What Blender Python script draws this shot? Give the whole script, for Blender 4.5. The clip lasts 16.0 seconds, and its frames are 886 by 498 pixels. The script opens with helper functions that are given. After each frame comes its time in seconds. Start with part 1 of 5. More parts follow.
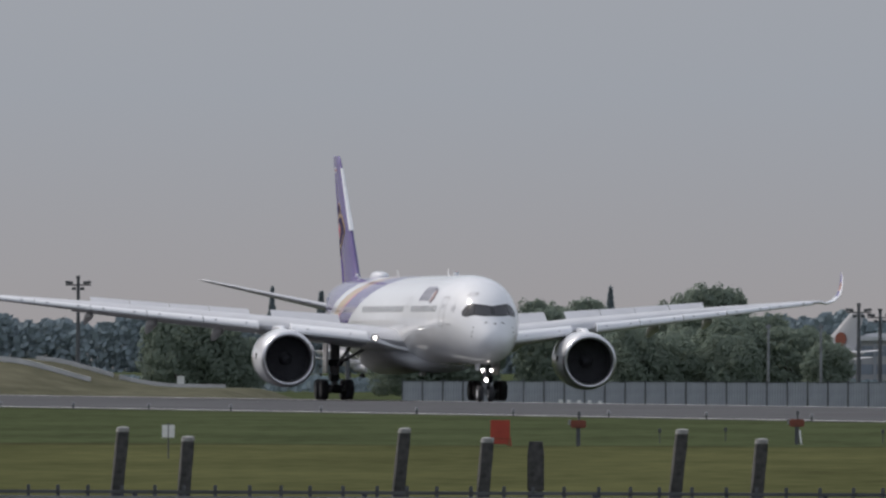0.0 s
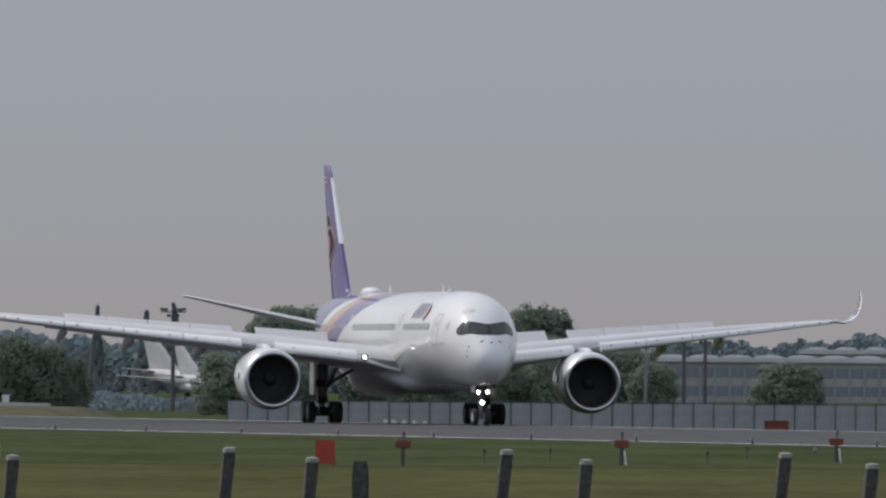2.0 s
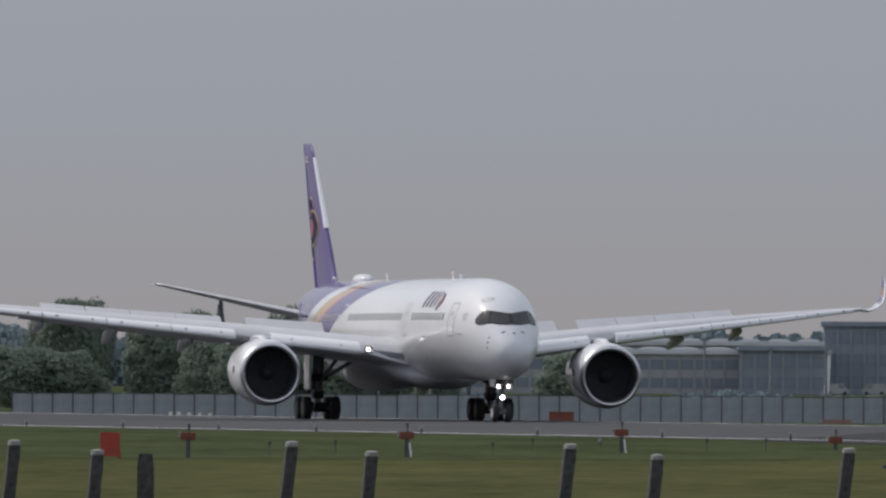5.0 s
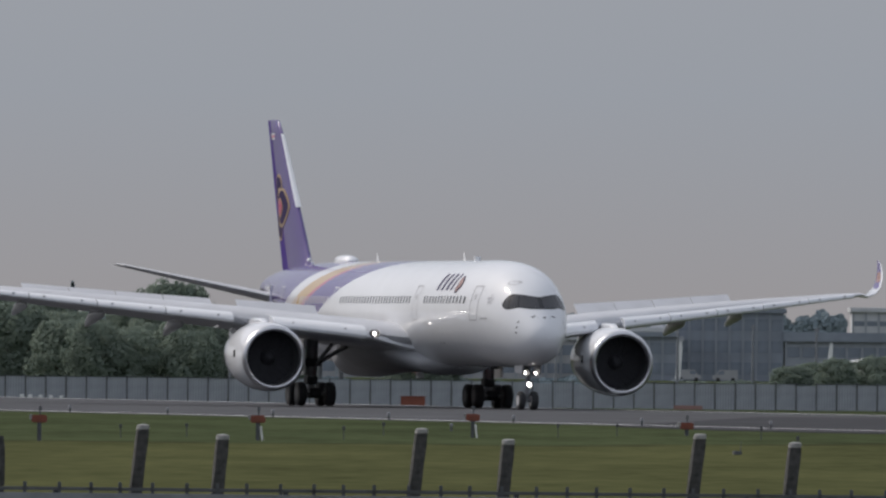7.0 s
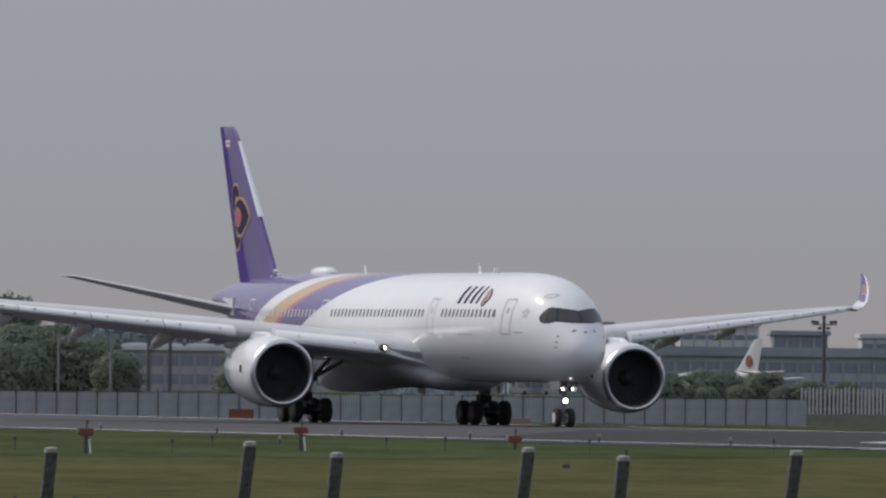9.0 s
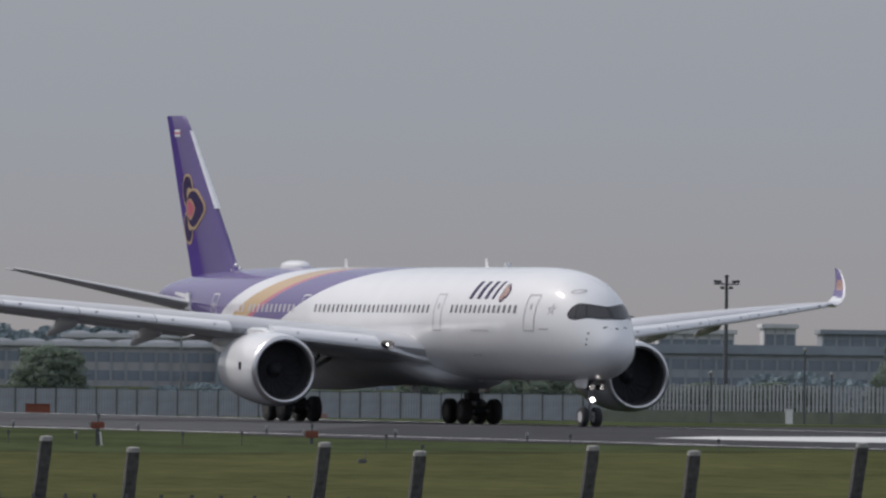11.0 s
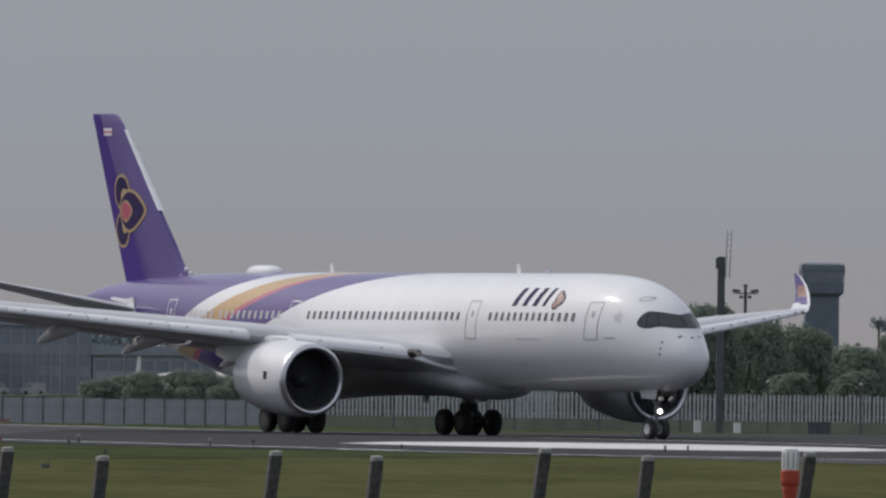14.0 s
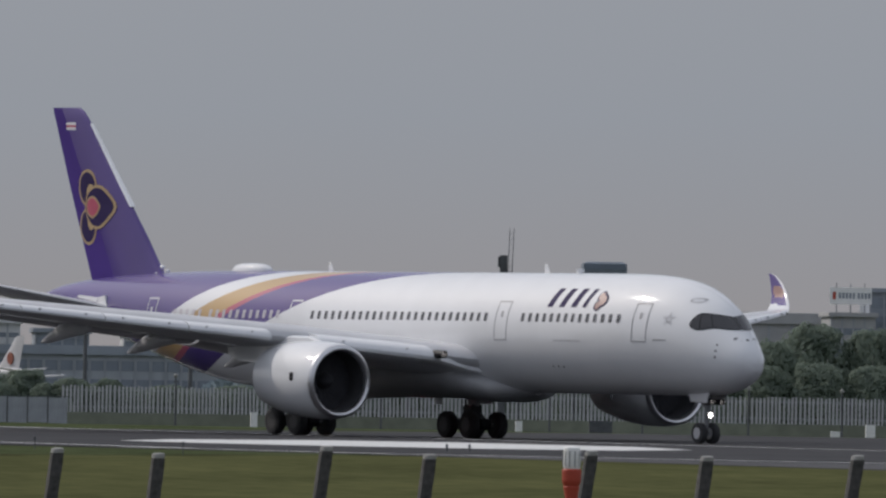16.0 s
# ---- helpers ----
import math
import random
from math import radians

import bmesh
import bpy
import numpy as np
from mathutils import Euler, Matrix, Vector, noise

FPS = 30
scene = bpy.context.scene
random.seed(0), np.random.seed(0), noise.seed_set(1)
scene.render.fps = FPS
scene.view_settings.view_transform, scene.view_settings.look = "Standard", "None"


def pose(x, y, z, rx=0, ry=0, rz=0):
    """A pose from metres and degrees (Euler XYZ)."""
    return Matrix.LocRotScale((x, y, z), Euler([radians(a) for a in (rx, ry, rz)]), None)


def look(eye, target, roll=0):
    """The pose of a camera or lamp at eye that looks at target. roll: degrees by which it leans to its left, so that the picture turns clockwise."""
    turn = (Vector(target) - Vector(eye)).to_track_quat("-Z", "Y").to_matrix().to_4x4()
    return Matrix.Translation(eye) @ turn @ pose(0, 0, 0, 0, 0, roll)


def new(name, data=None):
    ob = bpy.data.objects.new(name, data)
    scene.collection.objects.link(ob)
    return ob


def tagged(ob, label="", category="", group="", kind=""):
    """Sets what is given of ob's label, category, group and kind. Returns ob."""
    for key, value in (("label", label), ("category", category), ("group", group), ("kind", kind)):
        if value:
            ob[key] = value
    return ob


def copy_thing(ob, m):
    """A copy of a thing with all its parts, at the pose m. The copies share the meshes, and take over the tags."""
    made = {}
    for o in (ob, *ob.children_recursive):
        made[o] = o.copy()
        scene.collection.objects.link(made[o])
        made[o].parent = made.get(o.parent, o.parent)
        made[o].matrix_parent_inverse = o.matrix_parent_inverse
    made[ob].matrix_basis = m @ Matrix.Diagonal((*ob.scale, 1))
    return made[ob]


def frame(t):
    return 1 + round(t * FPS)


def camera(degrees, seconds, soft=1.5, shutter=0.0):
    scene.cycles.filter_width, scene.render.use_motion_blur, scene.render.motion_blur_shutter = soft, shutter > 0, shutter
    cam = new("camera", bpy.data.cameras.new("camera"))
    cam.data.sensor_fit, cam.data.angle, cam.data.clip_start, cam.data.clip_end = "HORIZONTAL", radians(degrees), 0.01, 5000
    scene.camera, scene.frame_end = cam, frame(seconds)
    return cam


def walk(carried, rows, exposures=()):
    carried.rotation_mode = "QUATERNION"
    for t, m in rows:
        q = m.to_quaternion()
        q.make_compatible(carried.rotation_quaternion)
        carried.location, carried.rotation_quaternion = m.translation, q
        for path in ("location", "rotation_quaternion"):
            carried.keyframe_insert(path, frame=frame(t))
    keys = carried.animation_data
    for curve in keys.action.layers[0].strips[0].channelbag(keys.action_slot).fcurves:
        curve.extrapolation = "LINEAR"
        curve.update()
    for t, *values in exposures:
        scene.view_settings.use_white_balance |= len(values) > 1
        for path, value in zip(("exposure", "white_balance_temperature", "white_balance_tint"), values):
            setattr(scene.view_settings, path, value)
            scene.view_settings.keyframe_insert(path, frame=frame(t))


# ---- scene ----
# Long-lens view across an airfield: the camera stands 3 m above the runway level and pans.
cam = camera(3.0033, 16.0, soft=2.5)
EYE = (0, 0, 3.0)


def aim(yaw, pitch, roll):
    return Matrix.Translation(EYE) @ pose(0, 0, 0, 90 + pitch, 0, yaw) @ pose(0, 0, 0, 0, 0, roll)


PAN = [  # seconds, yaw, pitch, roll
    (0.0, 2.112, 0.365, 0.227), (0.5, 1.959, 0.383, 0.23), (1.0, 1.799, 0.386, 0.296), (1.5, 1.64, 0.412, 0.405),
    (2.0, 1.521, 0.436, 0.455), (2.5, 1.371, 0.437, 0.412), (3.0, 1.234, 0.429, 0.414), (3.5, 1.126, 0.425, 0.556),
    (4.0, 1.014, 0.419, 0.415), (6.5, 0.455, 0.384, 0.506), (7.0, 0.289, 0.363, 0.612), (7.5, 0.129, 0.377, 0.652),
    (8.0, -0.023, 0.389, 0.613), (8.5, -0.139, 0.406, 0.555), (9.0, -0.292, 0.414, 0.657), (11.5, -1.151, 0.405, 0.767),
    (12.0, -1.321, 0.413, 0.829), (12.5, -1.507, 0.409, 0.877), (13.0, -1.685, 0.433, 0.938), (13.5, -1.843, 0.445, 0.953),
    (14.0, -2.055, 0.437, 0.809), (14.5, -2.246, 0.435, 0.713), (15.0, -2.417, 0.417, 0.751), (15.5, -2.59, 0.419, 0.931),
    (16.0, -2.793, 0.442, 1.009),
]
walk(cam, [(t, aim(a, b, c)) for t, a, b, c in PAN], [(0, 0.08, 6500, 12.5), (5, 0.01, 6500, 12.5), (9, 0.01, 6500, 12.5), (13, -0.03, 6500, 12.5), (16, -0.09, 6500, 12.5)])

TAXI = [  # seconds, x, y of the main gear, heading
    (0.0, -44.82, 1156.39, -77.79), (0.5, -41.1, 1138.6, -78.11), (1.0, -37.67, 1121.91, -78.3), (1.5, -34.48, 1106.28, -78.42), (2.0, -31.49, 1091.64, -78.49),
    (2.5, -28.66, 1077.93, -78.51), (3.0, -25.98, 1065.08, -78.5), (3.5, -23.44, 1053.01, -78.45), (4.0, -20.99, 1041.64, -78.33), (4.5, -18.66, 1030.91, -78.02),
    (5.0, -16.4, 1020.73, -77.58), (5.5, -14.16, 1011.03, -77.06), (6.0, -11.92, 1001.75, -76.5), (6.5, -9.69, 992.85, -75.79), (7.0, -7.42, 984.26, -74.93),
    (7.5, -5.1, 975.95, -73.99), (8.0, -2.72, 967.89, -73.04), (8.5, -0.26, 960.07, -72.13), (9.0, 2.22, 952.45, -71.32), (9.5, 4.75, 945.05, -70.56),
    (10.0, 7.33, 937.85, -69.78), (10.5, 9.94, 930.86, -68.97), (11.0, 12.61, 924.1, -68.16), (11.5, 15.3, 917.57, -67.3), (12.0, 17.99, 911.29, -66.38),
    (12.5, 20.66, 905.25, -65.4), (13.0, 23.34, 899.48, -64.38), (13.5, 26.03, 893.95, -63.38), (14.0, 28.72, 888.67, -62.38), (14.5, 31.42, 883.6, -61.42),
    (15.0, 34.12, 878.72, -60.52), (15.5, 36.85, 873.95, -59.61), (16.0, 39.66, 869.23, -58.7),
]

# ---- world, sun ----
SUN_DIR = Vector((-0.605, 0.39, 0.655)).normalized()
world = bpy.data.worlds.new("sky")
scene.world = world
world.use_nodes = True
nt = world.node_tree
nt.nodes.clear()
out = nt.nodes.new("ShaderNodeOutputWorld")
bg = nt.nodes.new("ShaderNodeBackground")
bg2 = nt.nodes.new("ShaderNodeBackground")
addsh = nt.nodes.new("ShaderNodeAddShader")
sky = nt.nodes.new("ShaderNodeTexSky")
sky.sky_type = "NISHITA"
sky.sun_disc = False
sky.sun_elevation = math.asin(SUN_DIR.z)
sky.sun_rotation = math.atan2(SUN_DIR.x, SUN_DIR.y)
sky.air_density, sky.dust_density = 1.0, 4.0
bg.inputs[1].default_value = 0.022
nt.links.new(sky.outputs[0], bg.inputs[0])
# thin high haze over the whole sky: greyer low down, bluer above
geo = nt.nodes.new("ShaderNodeTexCoord")
sep = nt.nodes.new("ShaderNodeSeparateXYZ")
ramp = nt.nodes.new("ShaderNodeValToRGB")
nt.links.new(geo.outputs["Generated"], sep.inputs[0])
nt.links.new(sep.outputs[2], ramp.inputs[0])
ramp.color_ramp.elements[0].position = 0.0
ramp.color_ramp.elements[0].color = (0.293, 0.282, 0.287, 1)
ramp.color_ramp.elements[1].position = 1.0
ramp.color_ramp.elements[1].color = (0.50, 0.54, 0.60, 1)
e = ramp.color_ramp.elements.new(0.015)
e.color = (0.275, 0.305, 0.345, 1)
e = ramp.color_ramp.elements.new(0.3)
e.color = (0.42, 0.45, 0.50, 1)
nt.links.new(ramp.outputs[0], bg2.inputs[0])
bg2.inputs[1].default_value = 1.0
nt.links.new(bg.outputs[0], addsh.inputs[0])
nt.links.new(bg2.outputs[0], addsh.inputs[1])
nt.links.new(addsh.outputs[0], out.inputs[0])
sl = bpy.data.lights.new("sun", "SUN")
sl.energy, sl.angle, sl.color = 2.0, radians(1.0), (1.0, 0.95, 0.87)
sun = new("sun", sl)
sun.matrix_world = look(SUN_DIR * 100, (0, 0, 0))


# ---- materials ----
def material(name, color, rough=0.6, metal=0.0, vary=0.15, scale=3.0, bump=0.0, bump_scale=20.0, color2=None, coat=0.0, emit=0.0, spec=0.5, stretch=None):
    m = bpy.data.materials.new(name)
    m.use_nodes = True
    t = m.node_tree
    b = t.nodes["Principled BSDF"]
    b.inputs["Roughness"].default_value = rough
    b.inputs["Metallic"].default_value = metal
    b.inputs["Specular IOR Level"].default_value = spec
    b.inputs["Coat Weight"].default_value = coat
    b.inputs["Coat Roughness"].default_value = 0.075
    co = t.nodes.new("ShaderNodeTexCoord")
    src = co.outputs["Object"]
    if stretch:
        mp = t.nodes.new("ShaderNodeMapping")
        mp.inputs["Scale"].default_value = stretch
        t.links.new(src, mp.inputs[0])
        src = mp.outputs[0]
    n1 = t.nodes.new("ShaderNodeTexNoise")
    n1.inputs["Scale"].default_value, n1.inputs["Detail"].default_value = scale, 6
    n2 = t.nodes.new("ShaderNodeTexNoise")
    n2.inputs["Scale"].default_value, n2.inputs["Detail"].default_value = scale * 0.13, 3
    for n in (n1, n2):
        t.links.new(src, n.inputs["Vector"])
    ad = t.nodes.new("ShaderNodeMath")
    ad.operation = "ADD"
    t.links.new(n1.outputs[0], ad.inputs[0])
    t.links.new(n2.outputs[0], ad.inputs[1])
    r = t.nodes.new("ShaderNodeValToRGB")
    r.color_ramp.elements[0].position, r.color_ramp.elements[1].position = 0.36, 0.64
    c2 = color2 or color
    r.color_ramp.elements[0].color = (*[v * (1 - vary) for v in color], 1)
    r.color_ramp.elements[1].color = (*[min(1, v * (1 + vary)) for v in c2], 1)
    half = t.nodes.new("ShaderNodeMath")
    half.operation = "MULTIPLY"
    half.inputs[1].default_value = 0.5
    t.links.new(ad.outputs[0], half.inputs[0])
    t.links.new(half.outputs[0], r.inputs[0])
    t.links.new(r.outputs[0], b.inputs["Base Color"])
    if bump:
        n3 = t.nodes.new("ShaderNodeTexNoise")
        n3.inputs["Scale"].default_value, n3.inputs["Detail"].default_value = bump_scale, 5
        t.links.new(src, n3.inputs["Vector"])
        bp = t.nodes.new("ShaderNodeBump")
        bp.inputs["Strength"].default_value = bump
        bp.inputs["Distance"].default_value = 0.02
        t.links.new(n3.outputs[0], bp.inputs["Height"])
        t.links.new(bp.outputs[0], b.inputs["Normal"])
    if emit:
        b.inputs["Emission Color"].default_value = (*color, 1)
        b.inputs["Emission Strength"].default_value = emit
    return m


def leafy(name, a, b):
    """Leaves: waxy, and letting part of the light through."""
    m = material(name, a, 0.85, 0, 0.15, 0.9, color2=b, spec=0.15)
    t = m.node_tree
    p = t.nodes["Principled BSDF"]
    tr = t.nodes.new("ShaderNodeBsdfTranslucent")
    mx = t.nodes.new("ShaderNodeMixShader")
    mx.inputs[0].default_value = 0.5
    t.links.new(p.inputs["Base Color"].links[0].from_socket, tr.inputs[0])
    t.links.new(p.outputs[0], mx.inputs[1])
    t.links.new(tr.outputs[0], mx.inputs[2])
    t.links.new(mx.outputs[0], t.nodes["Material Output"].inputs[0])
    return m


WHITE = (0.715, 0.725, 0.75)
PURPLE = (0.060, 0.031, 0.20)
GOLD = (0.47, 0.30, 0.12)
RED = (0.42, 0.07, 0.13)
M_white = material("aircraft_white_paint", WHITE, 0.55, 0, 0.03, 0.6, coat=1.0, spec=0.2)
M_purple = material("aircraft_purple_paint", PURPLE, 0.55, 0, 0.06, 0.5, coat=0.8, spec=0.2)
# shaded copy of the purple paint: coat removed to darken the turned rudder
M_rudder_shade = material("aircraft_purple_rudder_shade", PURPLE, 0.6, 0, 0.06, 0.5, coat=0.0, spec=0.1)
M_tan = material("pale_gold_paint", (0.42, 0.30, 0.16), 0.4, 0, 0.06, 2)
M_red = material("pink_red_paint", RED, 0.35, 0, 0.06, 2)
M_grey = material("aircraft_grey_paint", (0.52, 0.525, 0.55), 0.45, 0, 0.08, 0.8, coat=0.3)
# belly grey taken darker than the body for the shade under the wing
M_belly = material("aircraft_belly_shaded_grey", (0.36, 0.365, 0.38), 0.45, 0, 0.1, 0.8)
# edge metal made near white, so the sun glint sits in its colour
M_edge = material("glint_pale_edge_metal", (0.88, 0.88, 0.88), 0.5, 0.25, 0.04, 4, coat=1.0)
M_lip = material("polished_inlet_metal", (0.62, 0.62, 0.64), 0.36, 1.0, 0.04, 4)
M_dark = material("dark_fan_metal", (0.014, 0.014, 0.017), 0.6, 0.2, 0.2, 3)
# near-black, non-metallic fan colour
M_fan = material("near_black_fan", (0.028, 0.028, 0.034), 0.8, 0.0, 0.2, 3)
# main wheel rims coloured dark for the shade around the gear
M_rim = material("shade_dark_wheel_rim", (0.055, 0.055, 0.058), 0.6, 0.2, 0.2, 6)
M_rose = material("rose_brown_paint", (0.30, 0.17, 0.15), 0.45, 0, 0.08, 3)
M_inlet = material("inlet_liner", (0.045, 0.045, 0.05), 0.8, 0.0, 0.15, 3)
M_glass = material("dark_cockpit_glass", (0.012, 0.013, 0.016), 0.08, 0, 0.1, 2)
M_pane = material("tinted_windscreen", (0.055, 0.056, 0.062), 0.12, 0, 0.1, 2, spec=0.3)
M_palewin = material("pale_window_surround", (0.50, 0.48, 0.52), 0.4, 0, 0.1, 6)
M_cabin = material("cabin_window_glass", (0.09, 0.09, 0.10), 0.12, 0, 0.15, 8)
M_rubber = material("tyre_rubber", (0.034, 0.034, 0.037), 0.85, 0, 0.25, 9, bump=0.3)
M_gear = material("gear_grey_paint", (0.22, 0.225, 0.24), 0.45, 0.2, 0.2, 3)
M_seam = material("door_outline_grey", (0.36, 0.36, 0.38), 0.5, 0, 0.1, 5)
M_title = material("dark_purple_lettering", (0.03, 0.02, 0.075), 0.6, 0, 0.1, 5, spec=0.1)
M_lamp = material("lit_landing_light", (1.0, 0.95, 0.92), 0.3, emit=9.0)
M_beacon = material("lit_red_beacon", (1.0, 0.10, 0.14), 0.3, emit=11.0)
M_asphalt = material("runway_asphalt", (0.038, 0.038, 0.042), 0.8, 0, 0.22, 0.5, color2=(0.060, 0.060, 0.065), bump=0.3, bump_scale=4, spec=0.2)
M_tar = material("taxiway_dark_asphalt", (0.028, 0.028, 0.031), 0.85, 0, 0.2, 0.5, color2=(0.042, 0.042, 0.046), bump=0.3, bump_scale=4, spec=0.1)
M_paint = material("runway_white_paint", (0.58, 0.58, 0.57), 0.5, 0, 0.12, 1.5)
M_grass = material("mown_grass", (0.064, 0.072, 0.034), 0.9, 0, 0.12, 0.5, color2=(0.088, 0.095, 0.044), bump=0.3, bump_scale=3, spec=0.0, stretch=(2.0, 0.4, 1.0))
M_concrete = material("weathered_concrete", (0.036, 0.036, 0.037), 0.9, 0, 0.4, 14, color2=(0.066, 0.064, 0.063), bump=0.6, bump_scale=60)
M_cap = material("pale_concrete", (0.30, 0.30, 0.29), 0.9, 0, 0.2, 20, bump=0.5, bump_scale=60)
M_orange = material("faded_orange_red_paint", (0.40, 0.055, 0.03), 0.6, 0, 0.15, 3)
M_steel = material("galvanised_steel", (0.24, 0.25, 0.27), 0.5, 0.5, 0.2, 4)
M_darksteel = material("dark_weathered_steel", (0.10, 0.105, 0.115), 0.6, 0.3, 0.25, 4)
M_fence = material("pale_grey_fence_panel", (0.33, 0.35, 0.38), 0.6, 0.1, 0.15, 1.0)
M_whitefence = material("white_fence_slat", (0.46, 0.46, 0.48), 0.6, 0, 0.12, 3)
# grass colour paled for haze
M_hazy_grass = material("hazy_grass_strip", (0.20, 0.215, 0.165), 0.85, 0, 0.2, 0.8)
M_tower = material("slate_blue_cladding", (0.135, 0.165, 0.205), 0.6, 0, 0.15, 0.3)
# grey and blue-grey cladding and the glazing are paled for distance haze
M_bwall = material("grey_cladding", (0.33, 0.355, 0.39), 0.7, 0, 0.12, 0.3)
M_bdark = material("hazy_blue_grey_cladding", (0.25, 0.28, 0.325), 0.6, 0, 0.15, 0.3)
M_bmid = material("light_grey_cladding", (0.37, 0.37, 0.38), 0.7, 0, 0.12, 0.3)
M_bpale = material("pale_cladding", (0.55, 0.56, 0.58), 0.7, 0, 0.12, 0.3)
M_window = material("haze_paled_glazing", (0.21, 0.24, 0.285), 0.25, 0, 0.2, 0.5)
M_hull = material("dull_white_paint", (0.46, 0.46, 0.48), 0.6, 0, 0.08, 0.6)
# leaf colours lifted paler to carry distance haze, the two far ones bluer too
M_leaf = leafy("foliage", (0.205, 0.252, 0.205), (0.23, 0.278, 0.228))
M_leaf2 = leafy("far_foliage_haze_tint", (0.20, 0.245, 0.27), (0.22, 0.265, 0.29))
M_farwood = material("distant_foliage_haze_tint", (0.20, 0.25, 0.275), 0.9, 0, 0.15, 0.05, color2=(0.25, 0.30, 0.32), spec=0.1)
M_stone = material("pale_edging_concrete", (0.50, 0.50, 0.50), 0.8, 0, 0.15, 1.2)
M_bank = material("rough_embankment_grass", (0.06, 0.062, 0.03), 0.9, 0, 0.3, 0.4, color2=(0.085, 0.08, 0.05), spec=0.1)
M_brick = material("red_brown_painted_steel", (0.22, 0.065, 0.04), 0.7, 0, 0.15, 2)
M_bark = material("bark", (0.09, 0.075, 0.06), 0.9, 0, 0.3, 6, bump=0.5)
M_whitebox = material("white_enamel", (0.80, 0.80, 0.79), 0.5, 0, 0.08, 5)


def livery():
    """White body paint with the curved aft bands: purple, white, gold, red, purple."""
    m = M_white.copy()
    m.name = "aircraft_livery"
    t = m.node_tree
    b = t.nodes["Principled BSDF"]
    base = b.inputs["Base Color"].links[0].from_socket
    co = [n for n in t.nodes if n.type == "TEX_COORD"][0]
    sp = t.nodes.new("ShaderNodeSeparateXYZ")
    t.links.new(co.outputs["Object"], sp.inputs[0])

    def op(kind, a, c=None):
        n = t.nodes.new("ShaderNodeMath")
        n.operation = kind
        for k, v in enumerate((a, c)):
            if v is None:
                continue
            if isinstance(v, (int, float)):
                n.inputs[k].default_value = v
            else:
                t.links.new(v, n.inputs[k])
        return n.outputs[0]

    X = op("SUBTRACT", 33.29, sp.outputs[0])
    phi = op("ARCTAN2", op("ABSOLUTE", sp.outputs[1]), op("SUBTRACT", sp.outputs[2], 5.45))
    col = base
    for a, k, c in ((22.0, 1.15, PURPLE), (30.0, 0.94, RED), (30.8, 0.94, GOLD), (33.9, 0.905, WHITE), (37.6, 0.81, PURPLE)):
        edge = op("ADD", op("MULTIPLY", op("POWER", op("MULTIPLY", phi, 180 / math.pi), 0.626), k), a)
        mask = op("GREATER_THAN", X, edge)
        mx = t.nodes.new("ShaderNodeMix")
        mx.data_type = "RGBA"
        t.links.new(mask, mx.inputs[0])
        t.links.new(col, mx.inputs[6])
        mx.inputs[7].default_value = (*c, 1)
        col = mx.outputs[2]
    t.links.new(col, b.inputs["Base Color"])
    return m


M_livery = livery()


# ---- mesh helpers ----
def finish(name, bm, mat, smooth=True):
    me = bpy.data.meshes.new(name)
    bmesh.ops.recalc_face_normals(bm, faces=bm.faces[:])
    bm.to_mesh(me)
    bm.free()
    for mt in (mat if isinstance(mat, (list, tuple)) else [mat]):
        me.materials.append(mt)
    if smooth:
        me.polygons.foreach_set("use_smooth", [True] * len(me.polygons))
        me.set_sharp_from_angle(angle=radians(38))
    return me


def part(name, bm, mat, parent, label="", smooth=True, m=None):
    ob = new(name, finish(name, bm, mat, smooth))
    ob.parent = parent
    if m is not None:
        ob.matrix_basis = m
    return tagged(ob, label) if label else ob


def thing(name, label, category, m=None, group="", kind=""):
    ob = new(name)
    if m is not None:
        ob.matrix_basis = m
    return tagged(ob, label, category, group, kind)


def solid(name, bm, mat, label, category, m=None, group="", kind="", smooth=True):
    ob = new(name, finish(name, bm, mat, smooth))
    if m is not None:
        ob.matrix_basis = m
    return tagged(ob, label, category, group, kind)


def box(bm, x0, x1, y0, y1, z0, z1, bevel=0.0):
    r = bmesh.ops.create_cube(bm, size=1, matrix=Matrix.LocRotScale(((x0 + x1) / 2, (y0 + y1) / 2, (z0 + z1) / 2), None, (abs(x1 - x0), abs(y1 - y0), abs(z1 - z0))))
    if bevel:
        es = list({e for v in r["verts"] for e in v.link_edges})
        bmesh.ops.bevel(bm, geom=es, offset=bevel, segments=2, affect="EDGES")
    return bm


def tube(bm, a, b, r1, r2=None, seg=12, caps=True):
    a, b = Vector(a), Vector(b)
    d = b - a
    m = Matrix.Translation((a + b) / 2) @ d.to_track_quat("Z", "Y").to_matrix().to_4x4()
    bmesh.ops.create_cone(bm, cap_ends=caps, segments=seg, radius1=r1, radius2=r1 if r2 is None else r2, depth=d.length, matrix=m)
    return bm


def loft(bm, rings, cap=True, closed=True):
    """rings: lists of points, the same number in each, joined ring to ring."""
    vs = [[bm.verts.new(p) for p in ring] for ring in rings]
    n = len(rings[0])
    for a, b in zip(vs, vs[1:]):
        for i in range(n if closed else n - 1):
            j = (i + 1) % n
            bm.faces.new((a[i], a[j], b[j], b[i]))
    if cap and closed:
        bm.faces.new(vs[0])
        bm.faces.new(vs[-1][::-1])
    return bm


def lathe(bm, profile, axis_point=(0, 0, 0), seg=40):
    """Turns (along, radius) pairs round the local x axis."""
    ax = Vector(axis_point)
    rings = [[ax + Vector((x, r * math.cos(k * math.tau / seg), r * math.sin(k * math.tau / seg))) for k in range(seg)] for x, r in profile]
    return loft(bm, rings, cap=False)


def B():
    return bmesh.new()


